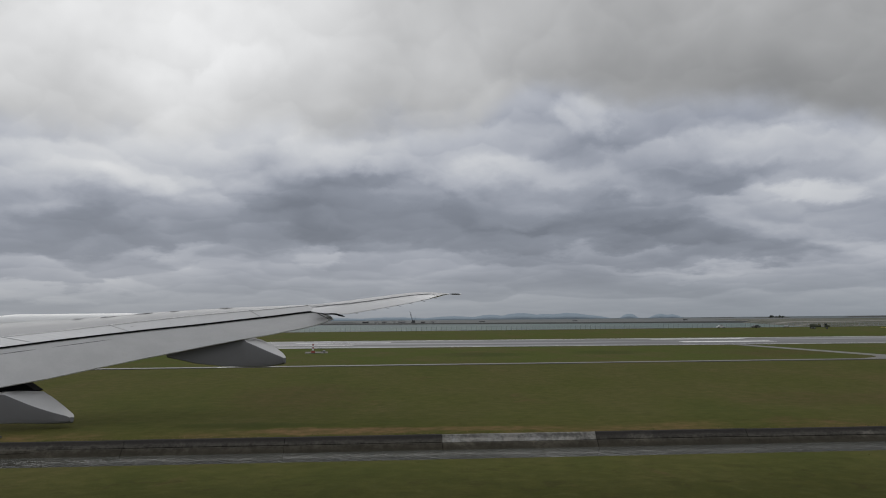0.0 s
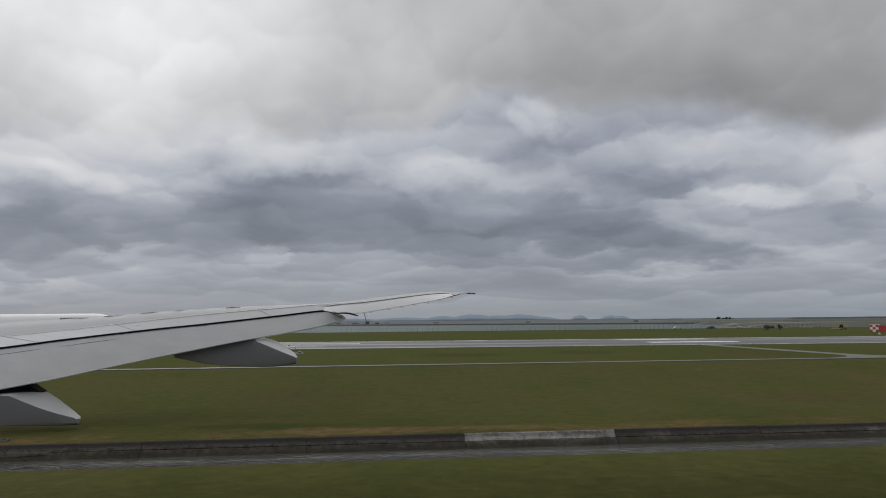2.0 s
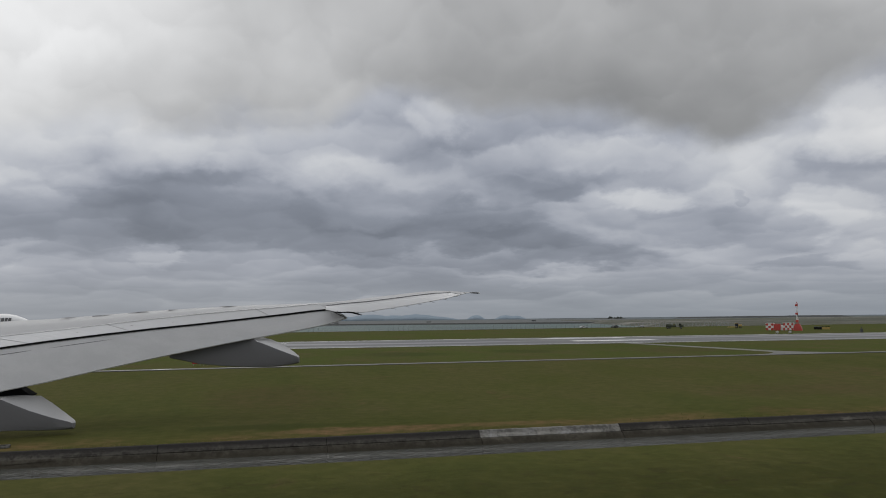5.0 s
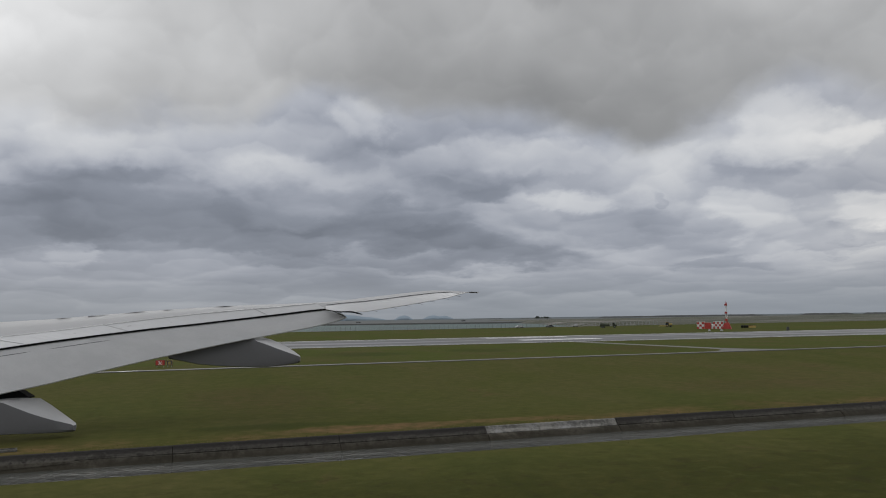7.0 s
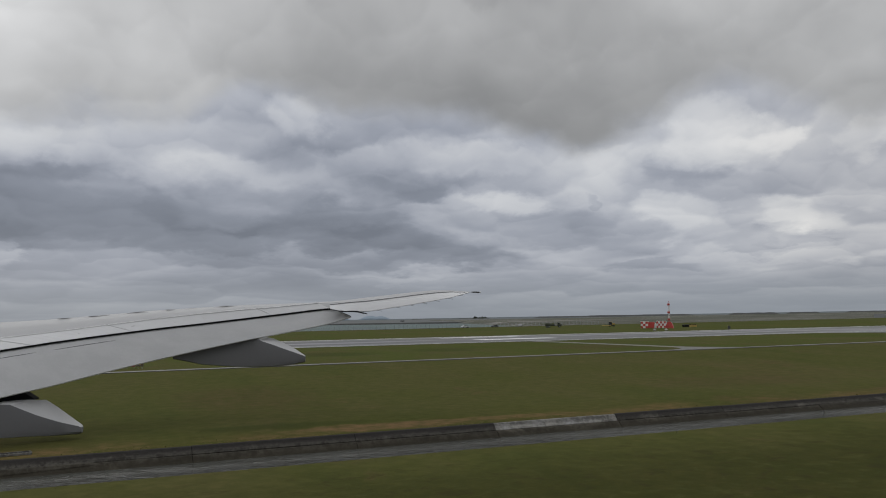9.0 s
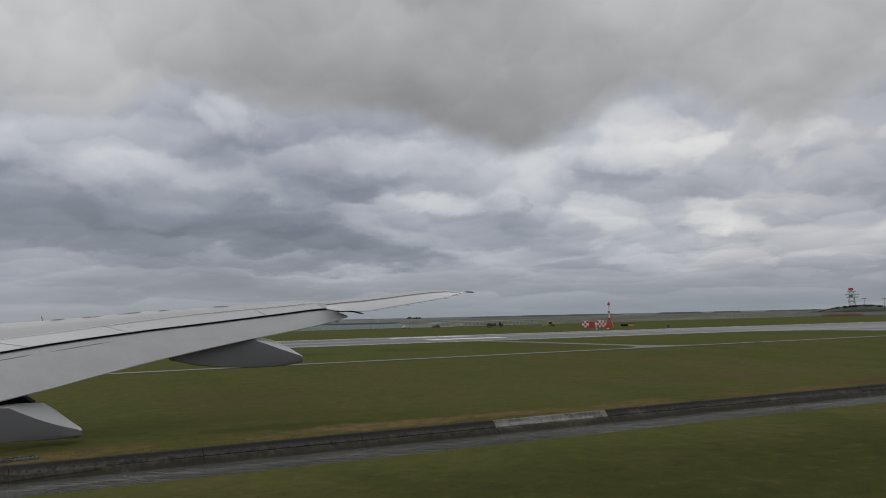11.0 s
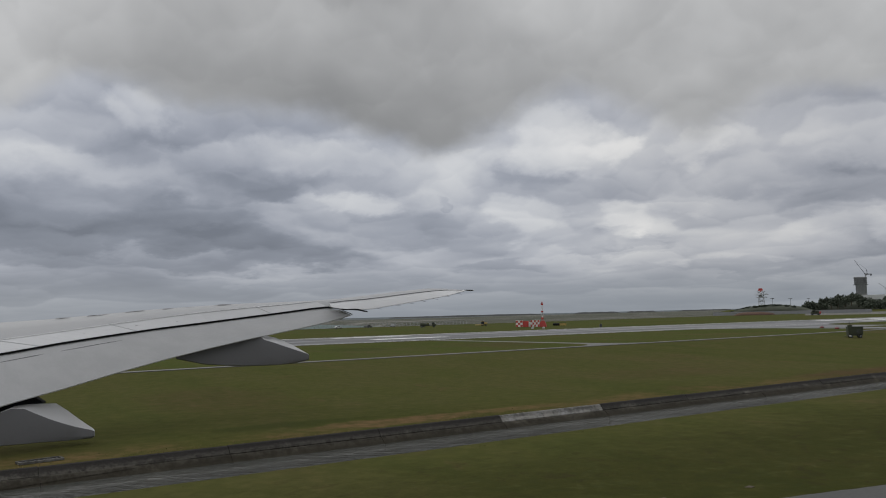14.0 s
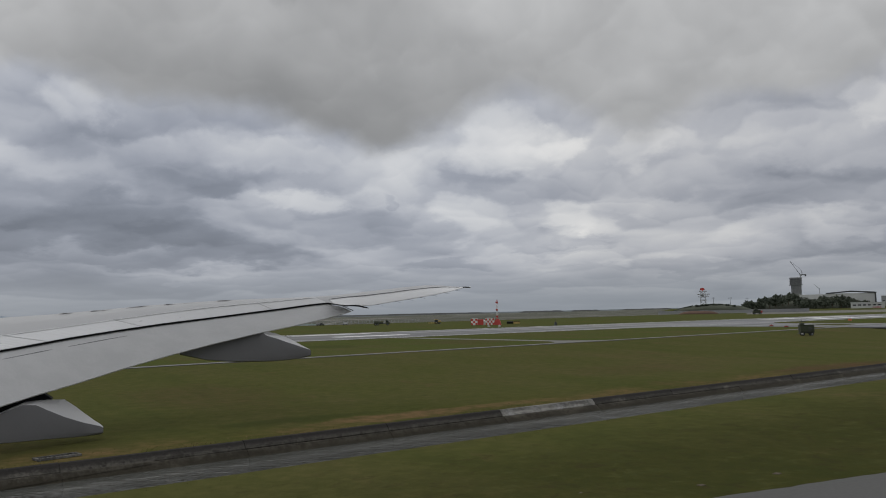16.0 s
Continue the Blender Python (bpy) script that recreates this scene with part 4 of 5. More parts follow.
def airliner(m):
    """A white airliner lined up on the runway, nose along +x."""
    top = thing("airliner", "white jet airliner with dark lettering, standing on the wet runway", "aircraft", m)
    r, mid = 3.0, 4.75
    line = [(-52, 1.6, 0.25), (-48, 1.2, 0.7), (-42, 0.7, 1.5), (-35, 0.2, 2.2), (-29, 0, r), (-7.4, 0, r), (-6.2, -0.03, 2.96), (-5.0, -0.16, 2.8), (-3.8, -0.40, 2.48), (-2.6, -0.68, 2.05), (-1.4, -0.92, 1.5), (-0.4, -1.06, 0.85), (0, -1.1, 0.2)]
    ring = lambda x, dz, q: [(x, q * math.cos(a), mid + dz + q * 1.04 * math.sin(a)) for a in [math.tau * i / 28 for i in range(28)]]
    body = shaded(part("fuselage", loft([ring(*row) for row in line]), AIRFRAME, top, "glossy white fuselage"), 60)
    for i in range(38):
        x = -8.0 - 0.82 * i
        if i not in (9, 10, 24):
            part("cabin_window", box(0.24, 0.05, 0.36, (x, -r * 0.985, mid + 0.15), 0.02), GLASS, body)
    for x, y, z, turn in ((-3.7, -1.9, 5.6, 26), (-2.8, -1.2, 5.5, 50), (-3.7, 1.9, 5.6, -26), (-2.8, 1.2, 5.5, -50)):
        part("cockpit_window", box(0.8, 0.1, 0.42, (x, y, z), 0.04, turn=pose(0, 0, 0, 0, 0, turn)), GLASS, body)
    for x in (-6.6, -33.0):
        part("cabin_door", box(1.0, 0.06, 1.9, (x, -r * 0.99, mid - 0.75), 0.03), AIRFRAME, body)
    # the lettering above the windows, as plain bars
    at = -12.6
    for k, wide in enumerate((0.42, 0.5, 0.46, 0.5, 0.5, 0.0, 0.5, 0.2, 0.46, 0.4, 0.2, 0.5, 0.42, 0.46)):
        if wide:
            part("letter_bar", box(wide, 0.05, 0.95, (at + wide / 2, -2.44, mid + 1.33), turn=pose(0, 0, 0, -37)), DARK, body, "dark lettering bar")
        at += wide + 0.13 if wide else 0.35
    for side in (-1, 1):
        wing_cut = lambda y, x0, x1, z, t: [(x0, y, z), (x0 * 0.7 + x1 * 0.3, y, z + t), (x1, y, z + t * 0.2), (x0 * 0.6 + x1 * 0.4, y, z - t * 0.5)]
        part("wing", loft([wing_cut(side * 1.5, -17.5, -28.0, 4.0, 0.9), wing_cut(side * 9, -22.5, -29.2, 4.6, 0.6), wing_cut(side * 23.5, -33.0, -35.4, 6.0, 0.2)]), WING_PAINT, top, "grey swept wing")
        part("tailplane", loft([wing_cut(side * 0.6, -44.5, -50.0, 6.6, 0.4), wing_cut(side * 9.0, -50.0, -52.4, 7.2, 0.12)]), AIRFRAME, top)
        pod = part("engine", loft([[(x, side * 7.9 + q * math.cos(a), 2.35 + q * math.sin(a)) for a in [math.tau * i / 16 for i in range(16)]] for x, q in ((-16.4, 1.15), (-16.2, 1.3), (-18.5, 1.38), (-20.5, 1.1), (-22.0, 0.7))]), AIRFRAME, top, "white engine cowling")
        part("pylon", box(4.5, 0.4, 1.3, (-20.5, side * 7.9, 3.3), 0.1), AIRFRAME, pod)
        part("gear_leg", rod((-27.0, side * 4.6, 0.6), (-27.0, side * 4.3, 3.8), 0.22), STEEL, top)
        for dx in (-0.7, 0.7):
            wheel(top, -27.0 + dx, side * 4.6, 0.57, 1.1)
    part("gear_leg", rod((-5.6, 0, 0.4), (-5.6, 0, 3.2), 0.16), STEEL, top)
    wheel(top, -5.6, 0, 0.46, 0.7)
    part("fin", loft([[(x, y * t, z) for x, y in ((x0, 0), (x0 * 0.7 + x1 * 0.3, -1), (x1, 0), (x0 * 0.7 + x1 * 0.3, 1))] for x0, x1, z, t in ((-40.5, -49.5, 7.3, 0.28), (-48.8, -52.8, 15.6, 0.12))]), AIRFRAME, top, "white tail fin with a red disc")
    part("fin_disc", rod((-47.4, -0.36, 11.2), (-47.4, 0.36, 11.2), 2.0, sides=24), RED, top, "plain red disc")
    return top


airliner(on(STRIP, -58.5, 166.3, 0.03) @ Matrix.Diagonal((1.08, 0.86, 0.85, 1)))


def runway_sign(m):
    top = thing("runway_sign", "low lit runway sign reading 36 in white on red", "sign", m)
    body = part("panel", box(1.25, 0.18, 0.72, (0, 0, 0.28), 0.02), DARK, top)
    part("face", box(1.17, 0.02, 0.64, (0, -0.095, 0.32)), RED, body, "red sign face")
    curve = bpy.data.curves.new("figures", "FONT")
    curve.body, curve.size, curve.extrude, curve.align_x = "36", 0.62, 0.004, "CENTER"
    tmp = new("figures", curve)
    me = bpy.data.meshes.new_from_object(tmp.evaluated_get(bpy.context.evaluated_depsgraph_get()))
    bpy.data.objects.remove(tmp)
    me.materials.append(WHITE)
    ob = new("figures", me)
    ob.parent = body
    ob.matrix_basis = pose(0, -0.112, 0.41, 90)
    side = part("side_panel", box(0.86, 0.18, 0.72, (1.2, 0, 0.28), 0.02), DARK, top, "black sign panel with yellow border")
    for w, h, x, z in ((0.80, 0.05, 1.2, 0.92), (0.80, 0.05, 1.2, 0.33), (0.05, 0.64, 0.82, 0.33), (0.05, 0.64, 1.58, 0.33), (0.34, 0.28, 1.2, 0.5)):
        part("bar", box(w, 0.02, h, (x, -0.098, z)), YELLOW, side)
    for x in (-0.45, 0.45, 0.95, 1.45):
        part("leg", rod((x, 0, 0), (x, 0, 0.3), 0.03, sides=6), STEEL, top)
    return top


runway_sign(on(FIELD, -14.9, 95.6, 0.0, -17) @ Matrix.Diagonal((0.82, 0.82, 0.80, 1)))


def trailer(m):
    """A dark green equipment box on four wheels with a pale cover over half its roof."""
    top = thing("equipment_trailer", "dark green equipment trailer with pale roof cover on the grass", "trailer", m)
    part("chassis", box(2.9, 1.5, 0.18, (0, 0, 0.42), 0.02), DARK, top)
    body = part("body", box(3.0, 1.9, 1.35, (0, 0, 0.60), 0.06), OLIVE, top)
    part("door", box(0.75, 0.04, 1.0, (-0.7, -0.965, 0.75), 0.01), OLIVE, body)
    for i in range(5):
        part("louvre", box(0.9, 0.05, 0.06, (0.6, -0.97, 0.85 + 0.16 * i)), DARK, body)
    part("eaves", box(3.2, 2.05, 0.10, (0, 0, 1.95), 0.03), OLIVE, top)
    part("cover", box(1.7, 1.7, 0.12, (0.65, 0, 2.05), 0.04), PALEWALL, top, "pale canvas roof cover")
    part("vent", rod((-0.65, 0, 2.05), (-0.65, 0, 2.30), 0.14, sides=10), DARK, top)
    part("vent_cap", rod((-0.65, 0, 2.30), (-0.65, 0, 2.36), 0.24, sides=10), DARK, top)
    part("mast", rod((-0.9, 0.3, 2.0), (-0.9, 0.3, 2.95), 0.05, sides=6), DARK, top)
    part("cross_arm", box(1.5, 0.10, 0.10, (-0.75, 0.3, 2.62)), DARK, top)
    part("housing", box(0.9, 0.8, 0.34, (-0.95, 0, 2.0), 0.05), OLIVE, top)
    part("lamp", rod((-1.25, -0.98, 0.42), (-1.25, -1.05, 0.42), 0.15, sides=10), WHITE, top, "round white lamp")
    part("drawbar", rod((-1.4, 0, 0.45), (-2.2, 0, 0.3), 0.05), DARK, top)
    for x in (-0.95, 0.95):
        for y in (-0.75, 0.75):
            wheel(top, x, y, 0.33, 0.22)
    return top


trailer(pose(96.6, 86.2, -0.50, 0, 0, -42) @ Matrix.Diagonal((0.74, 0.74, 0.90, 1)))


def army_truck(m):
    top = thing("army_truck", "olive green flatbed army truck with a sagging canvas load", "truck", m)
    part("chassis", box(7.6, 1.1, 0.3, (0, 0, 0.75), 0.03), DARK, top)
    cab = part("cab", loft([[(2.2, y, z) for y, z in ((-1.1, 0.8), (1.1, 0.8), (1.1, 2.5), (-1.1, 2.5))], [(3.1, y, z) for y, z in ((-1.1, 0.8), (1.1, 0.8), (1.1, 2.45), (-1.1, 2.45))], [(3.5, y, z) for y, z in ((-1.1, 0.8), (1.1, 0.8), (1.05, 1.6), (-1.05, 1.6))], [(4.3, y, z) for y, z in ((-1.0, 0.8), (1.0, 0.8), (0.95, 1.5), (-0.95, 1.5))]]), OLIVE, top)
    part("window", box(0.7, 2.24, 0.55, (2.65, 0, 1.75), 0.02), GLASS, cab)
    part("bed", box(4.6, 2.3, 0.5, (-1.5, 0, 1.0), 0.03), OLIVE, top)
    hoops = [[(x, 1.12 * math.cos(a), 1.5 + sag * math.sin(a)) for a in [math.pi * i / 8 for i in range(9)]] for x, sag in ((-3.7, 0.75), (-3.0, 0.95), (-2.0, 0.85), (-1.0, 0.6), (-0.2, 0.35), (0.7, 0.55))]
    part("canvas", loft(hoops), OLIVE, top, "sagging olive canvas over the load")
    part("crate", box(1.0, 1.6, 0.6, (0.1, 0, 1.5), 0.03), EDGEGRASS, top)
    for x in (-3.0, -1.9, 3.1):
        for y in (-0.95, 0.95):
            wheel(top, x, y, 0.5, 0.32)
    return top


army_truck(pose(129.5, 290.5, 0, 0, 0, -24) @ Matrix.Diagonal((0.8, 0.8, 0.8, 1)))


def car(m, paint, label, long=4.3):
    top = thing("car", label, "car", m, group="vehicles by the coast road")
    k = long / 4.3
    side = [(-2.15, 0.35), (-2.1, 0.85), (-1.5, 0.95), (-1.0, 1.42), (0.5, 1.45), (1.1, 0.98), (2.0, 0.82), (2.15, 0.4)]
    part("body", loft([[(x * k, y, z * k) for x, z in side] for y in (-0.82, -0.6, 0.6, 0.82)]), paint, top)
    part("window", box(1.5 * k, 1.66, 0.30 * k, (-0.25 * k, 0, 1.04 * k), 0.03), GLASS, top)
    for x in (-1.3, 1.3):
        for y in (-0.75, 0.75):
            wheel(top, x * k, y, 0.32, 0.2)
    return top


car(pose(109.6, 334.6, -0.05, 0, 0, 2), PALEWALL, "small white car parked by the coast fence", 3.5)
car(pose(123.9, 335, -0.05, 0, 0, 20), DARK, "small dark car parked by the coast fence", 3.4)
car(pose(136, 335, -0.05, 0, 0, 70), GREYWALL, "small grey car parked by the coast fence", 3.4)


def tractor(m):
    top = thing("mower", "yellow field mower with a low deck on the grass", "mower", m)
    part("deck", box(3.2, 1.8, 0.3, (-1.2, 0, 0.3), 0.05), YELLOW, top)
    part("bonnet", box(1.5, 0.9, 0.7, (1.4, 0, 0.7), 0.08), YELLOW, top)
    part("cab", box(1.1, 1.1, 1.1, (0.3, 0, 0.7), 0.06), GLASS, top, "dark glazed cab")
    part("roof", box(1.3, 1.3, 0.12, (0.3, 0, 1.8), 0.04), YELLOW, top)
    for x, r in ((0.2, 0.5), (1.6, 0.35)):
        for y in (-0.7, 0.7):
            wheel(top, x, y, r, 0.25)
    return top


tractor(pose(151, 284, 0, 0, 0, -20))


def barrier(m):
    top = thing("works_barrier", "low black and yellow works barrier on the grass", "barrier", m)
    for i in range(6):
        part("block", box(0.78, 0.5, 0.75, (-2.4 + 0.8 * i, 0, 0), 0.05), YELLOW if i > 2 else BLACK, top)
        part("cap", box(0.6, 0.36, 0.2, (-2.4 + 0.8 * i, 0, 0.75), 0.03), BLACK if i > 2 else DARK, top)
    return top


barrier(pose(155.5, 238.5, 0, 0, 0, -35))


def marker(m, paint, label, high=1.0):
    top = thing("marker_box", label, "marker", m, group="airfield marker boxes")
    part("base", box(0.9, 0.7, 0.12, (0, 0, 0), 0.02), PALE_CONCRETE, top)
    part("body", box(0.7, 0.5, high * 0.7, (0, 0, 0.12), 0.04), paint, top)
    part("post", rod((0, 0, high * 0.8), (0, 0, high + 0.25), 0.05), paint, top)
    return top


marker(pose(134.5, 192.5, 0, 0, 0, -30), DARK, "dark airfield equipment box on a concrete base", 1.3)
marker(pose(131.0, 116.5, 0, 0, 0, -30), MARKER_RED, "small red airfield marker box beside the taxiway", 0.32)
marker(pose(124.5, 108.5, 0, 0, 0, -30), MARKER_RED, "small red airfield marker box beside the taxiway", 0.32)
marker(pose(181.0, 127.0, 0, 0, 0, -30), ORANGE, "orange airfield marker box on grass", 0.7)
marker(pose(116.0, 201.5, 0, 0, 0, -30), PALEWALL, "pale runway edge equipment box", 0.5)
marker(pose(118.5, 199.5, 0, 0, 0, -30), PALEWALL, "pale runway edge equipment box", 0.5)


def beacon(m):
    top = thing("wind_beacon", "short red and white banded post on a pale pad", "beacon", m)
    part("pad", box(4.2, 6.5, 0.10, (0.6, 2.0, 0), 0.02), PALE_CONCRETE, top, "pale concrete pad")
    part("foot", box(0.8, 0.8, 0.35, (0, 0, 0.1), 0.05), MARKER_RED, top)
    for i in range(4):
        part("band", rod((0, 0, 0.55 + 0.3 * i), (0, 0, 0.85 + 0.3 * i), 0.13, sides=10), WHITE if i % 2 == 0 else MARKER_RED, top)
    part("cable_tray", box(0.5, 4.5, 0.25, (2.0, 2.5, 0.1), 0.03), DARK, top)
    part("whip", rod((1.6, 2.0, 0.1), (1.1, 2.0, 1.3), 0.03, sides=6), DARK, top)
    return top


beacon(pose(-20.8, 123.5, 0, 0, 0, 8) @ Matrix.Diagonal((0.8, 0.8, 0.8, 1)))


def grate(m):
    top = thing("drain_cover", "oblong pale drain cover frame set in the grass", "drain cover", m)
    for x, y, a, b in ((0, -0.3, 1.9, 0.09), (0, 0.3, 1.9, 0.09), (-0.9, 0, 0.09, 0.6), (0.9, 0, 0.09, 0.6)):
        part("frame_bar", box(a, b, 0.10, (x, y, -0.02)), PALE_CONCRETE, top)
    for i in range(9):
        part("slat", box(0.06, 0.52, 0.04, (-0.75 + 0.19 * i, 0, 0.0)), DARK, top)
    return top


grate(on(FIELD, -22.7, 46.9, -1.30, 8))


def lid(m):
    top = thing("cable_pit_lid", "small brown cable pit lid half sunk in the grass", "pit lid", m, group="cable pit lids")
    part("frame", box(0.34, 0.28, 0.05, (0, 0, -0.03), 0.015), BARK, top)
    part("cover", box(0.27, 0.21, 0.03, (0, 0, 0.01), 0.008), BARK, top)
    return top


lid(pose(-5.6, 22.7, -1.25, 2, 0, 14))
lid(pose(-9.2, 23.15, -1.255, -1, 1, -8))
lid(pose(-13.1, 24.85, -1.275, 1, 0, 30))


# ---- the coast, the far shore and the hills ----
slab("coast_road", [(-900, 336.5), (390, 336.5), (390, 341.5), (-900, 341.5)], ROADWAY, "thin pale coast road along the water", FIELD, 0.03)
fence = thing("coast_fence", "long grey post and rail security fence along the sea", "fence", on(FIELD, 0, 343, -0.35))
post_mesh = mesh_of("post", box(0.16, 0.16, 1.95, bevel=0.03), POSTGREY)
for i in range(134):
    ob = new("post", post_mesh)
    ob.parent = fence
    ob.matrix_basis = pose(-66 + 2.1 * i, 0, 0)
for z in (0.4, 1.1, 1.8):
    part("rail", box(280, 0.04, 0.04, (73.5, 0, z)), STEEL, fence)

# taxiway that leaves the runway square to it
turn_off = [(157.5, -60.0), (157.5, 126.0)] + fillet(174, 127, 16.5, 180, 90) + fillet(112, 127, 16.5, 90, 0) + [(128.5, -60.0)]
slab("taxiway", turn_off, TARMAC, "broad wet taxiway leaving the runway", STRIP, 0.024, "taxiway")
ring = [(r * math.sin(radians(a)) - 32, r * math.cos(radians(a)) + 4) for r, a in ((465, 54), (470, 60), (480, 68), (640, 68), (625, 60), (600, 54))]
slab("apron", ring, PALE_CONCRETE, "pale concrete apron far across the field", Matrix(), 0.03, "apron")
land = [(420, 337), (560, 450), (800, 640), (1500, 1150), (3200, 2000), (3200, 337)]
slab("headland", land, GRASS, "low grassy land behind the runway's end", FIELD, 0.0, "land")

# bare filled ground beyond the end of the fence, in strips of mud, rubble, scrub and sand
rows = []
for n in (344, 352, 380, 430, 500, 600, 760, 1000, 1250):
    left = 212 + 0.30 * (n - 344) + 14 * noise.noise((n * 0.01, 0.0, 9.0))
    rows.append([(left + (3600 - left) * f, n, -0.42 + 0.25 * noise.noise((f * 9, n * 0.01, 2.0)) - (2.2 if f == 0 else 0)) for f in (0, 0.004, 0.02, 0.06, 0.15, 0.4, 1.0)])
solo("filled_ground", ribbon(rows), FILL, "bare filled ground in grey, khaki and pale strips", "land", FIELD, kind="structure", smooth=True)

# reclaimed land across the water: a dark sea wall, a pale flat behind it
def far_bank():
    rows, wall = [], []
    for s in range(-3000, 800, 100):
        n0 = 1100 - 0.71 * s if s > -400 else 1384
        lift = 0.3 * noise.noise((s * 0.004, 1.0, 0.0))
        wall.append([(s, n0 - 4, -3.0), (s, n0, -0.9), (s, n0 + 7, -0.75 + lift * 0.3)])
        rows.append([(s, n0 + 7, -0.75 + lift * 0.3), (s, n0 + 120, -0.9), (s, n0 + 600, -0.6 + lift), (s, n0 + 900, 0.4 + lift), (s, n0 + 1000, -3.0)])
    solo("sea_wall", ribbon(wall), ROCK, "dark rock sea wall of the reclaimed land", "sea wall", FIELD, kind="structure")
    solo("far_shore", ribbon(rows), FARLAND, "pale flat reclaimed land across the water", "land", FIELD, kind="structure")


far_bank()


def low_island(az0, az1, dist, high, label="thin dark wooded island on the horizon"):
    rings = []
    for i in range(25):
        f = i / 24
        a = radians(az0 + (az1 - az0) * f)
        top = high * (0.88 + 0.12 * noise.noise((az0 + f * 9, 2.0, 0.0))) * min(1, 8 * f, 8 * (1 - f))
        rings.append([((dist + d) * math.sin(a), (dist + d) * math.cos(a), z) for d, z in ((-15, -2.8), (0, -2.4 + top), (40, -2.4 + top), (70, -2.8))])
    solo("island", loft(rings), ROCK, label, "island", group="islands on the horizon", kind="structure")


for a, b, h in ((16.8, 19.2, 2.2), (20.0, 22.5, 2.0), (25.4, 29.5, 3.0), (28.3, 36.5, 3.4), (38.3, 41.6, 3.6), (41.9, 44.0, 3.4), (45.2, 49.0, 3.4)):
    low_island(a, b, 2300, 1.45 * h)


def hills(spans, dist, label):
    """A far range from bumps: azimuth, half width and height of each."""
    lo, hi = min(a - w for a, w, h in spans), max(a + w for a, w, h in spans)
    rings = []
    k = int((hi - lo) * 9)
    for i in range(k + 1):
        az = lo + (hi - lo) * i / k
        top = max([h * max(0.0, 1 - ((az - a) / w) ** 2) ** 1.3 for a, w, h in spans] + [0.0])
        top *= 1 + 0.10 * noise.noise((az * 2.3, dist * 0.01, 0.0)) + 0.05 * noise.noise((az * 7, 4.0, 0.0))
        a = radians(az)
        rings.append([((dist + d) * math.sin(a), (dist + d) * math.cos(a), z) for d, z in ((-200, -5), (-80, top * 0.6 - 2), (0, top - 2), (150, -5))])
    solo("hills", loft(rings), MOUNTAIN, label, "hills", kind="structure", smooth=True)


hills([(-9, 6, 14), (-4, 4, 15), (0.2, 3.0, 18), (2.8, 1.8, 24), (4.9, 2.2, 31), (6.6, 1.8, 25), (8.1, 2.3, 29), (9.4, 1.7, 17)], 4300, "long hazy blue hills on the horizon")
hills([(12.25, 0.68, 21)], 4250, "small hazy island hill on the horizon")
hills([(14.3, 0.8, 19), (15.0, 0.75, 17)], 4250, "small hazy island hill on the horizon")


def ground_dir(az, dist, z=0.0, turn=0.0):
    return pose(dist * math.sin(radians(az)), dist * math.cos(radians(az)), z, 0, 0, turn - az)


def across_field(az, dist, z=0.0, turn=0.0):
    """A place by bearing and distance from the taxiway's turn."""
    return pose(-31.9, 4.3, 0) @ ground_dir(az, dist, z, turn)


# crane, sheds and a spoil heap on the reclaimed land
def crawler_crane(m):
    top = thing("crawler_crane", "slim lattice crawler crane standing on the far shore", "crane", m)
    part("base", box(6, 5, 2.2, (0, 0, 0), 0.2), DARK, top)
    part("house", box(5, 4, 2.2, (0.5, 0, 2.2), 0.2), DARK, top)
    tip = Vector((-4.6, 0, 17.5))
    for dx in (-0.45, 0.45):
        part("boom_chord", rod((-0.5 + dx, 0, 3.0), tip + Vector((dx * 0.4, 0, 0)), 0.22, 0.16, 6), DARK, top)
    for i in range(7):
        p, q = Vector((-0.5, 0, 3.0)).lerp(tip, i / 7), Vector((-0.5, 0, 3.0)).lerp(tip, (i + 1) / 7)
        part("lacing", rod(p - Vector((0.4, 0, 0)), q + Vector((0.3, 0, 0)), 0.10, sides=5), DARK, top)
    part("mast", rod((1.5, 0, 3.5), (4.2, 0, 8.0), 0.14, sides=5), DARK, top)
    part("stay", rod((4.2, 0, 8.0), tip, 0.06, sides=5), DARK, top)
    return top


crawler_crane(ground_dir(-2.60, 1180, -1.7))
crawler_crane(ground_dir(-26.2, 1300, -1.7))


def shed(m, x, y, z, wall):
    top = thing("shed", "small low works shed on the far shore", "shed", m, group="works sheds")
    part("wall", box(x, y, z, bevel=0.1), wall, top)
    part("roof", loft([[(-x / 2 - 0.3, q, h) for q, h in ((-y / 2 - 0.3, z), (y / 2 + 0.3, z), (0, z + 1.0))], [(x / 2 + 0.3, q, h) for q, h in ((-y / 2 - 0.3, z), (y / 2 + 0.3, z), (0, z + 1.0))]]), DARK, top)
    part("door", box(min(2.0, x * 0.3), 0.2, z * 0.7, (0, -y / 2 - 0.02, 0)), DARK, top)
    return top


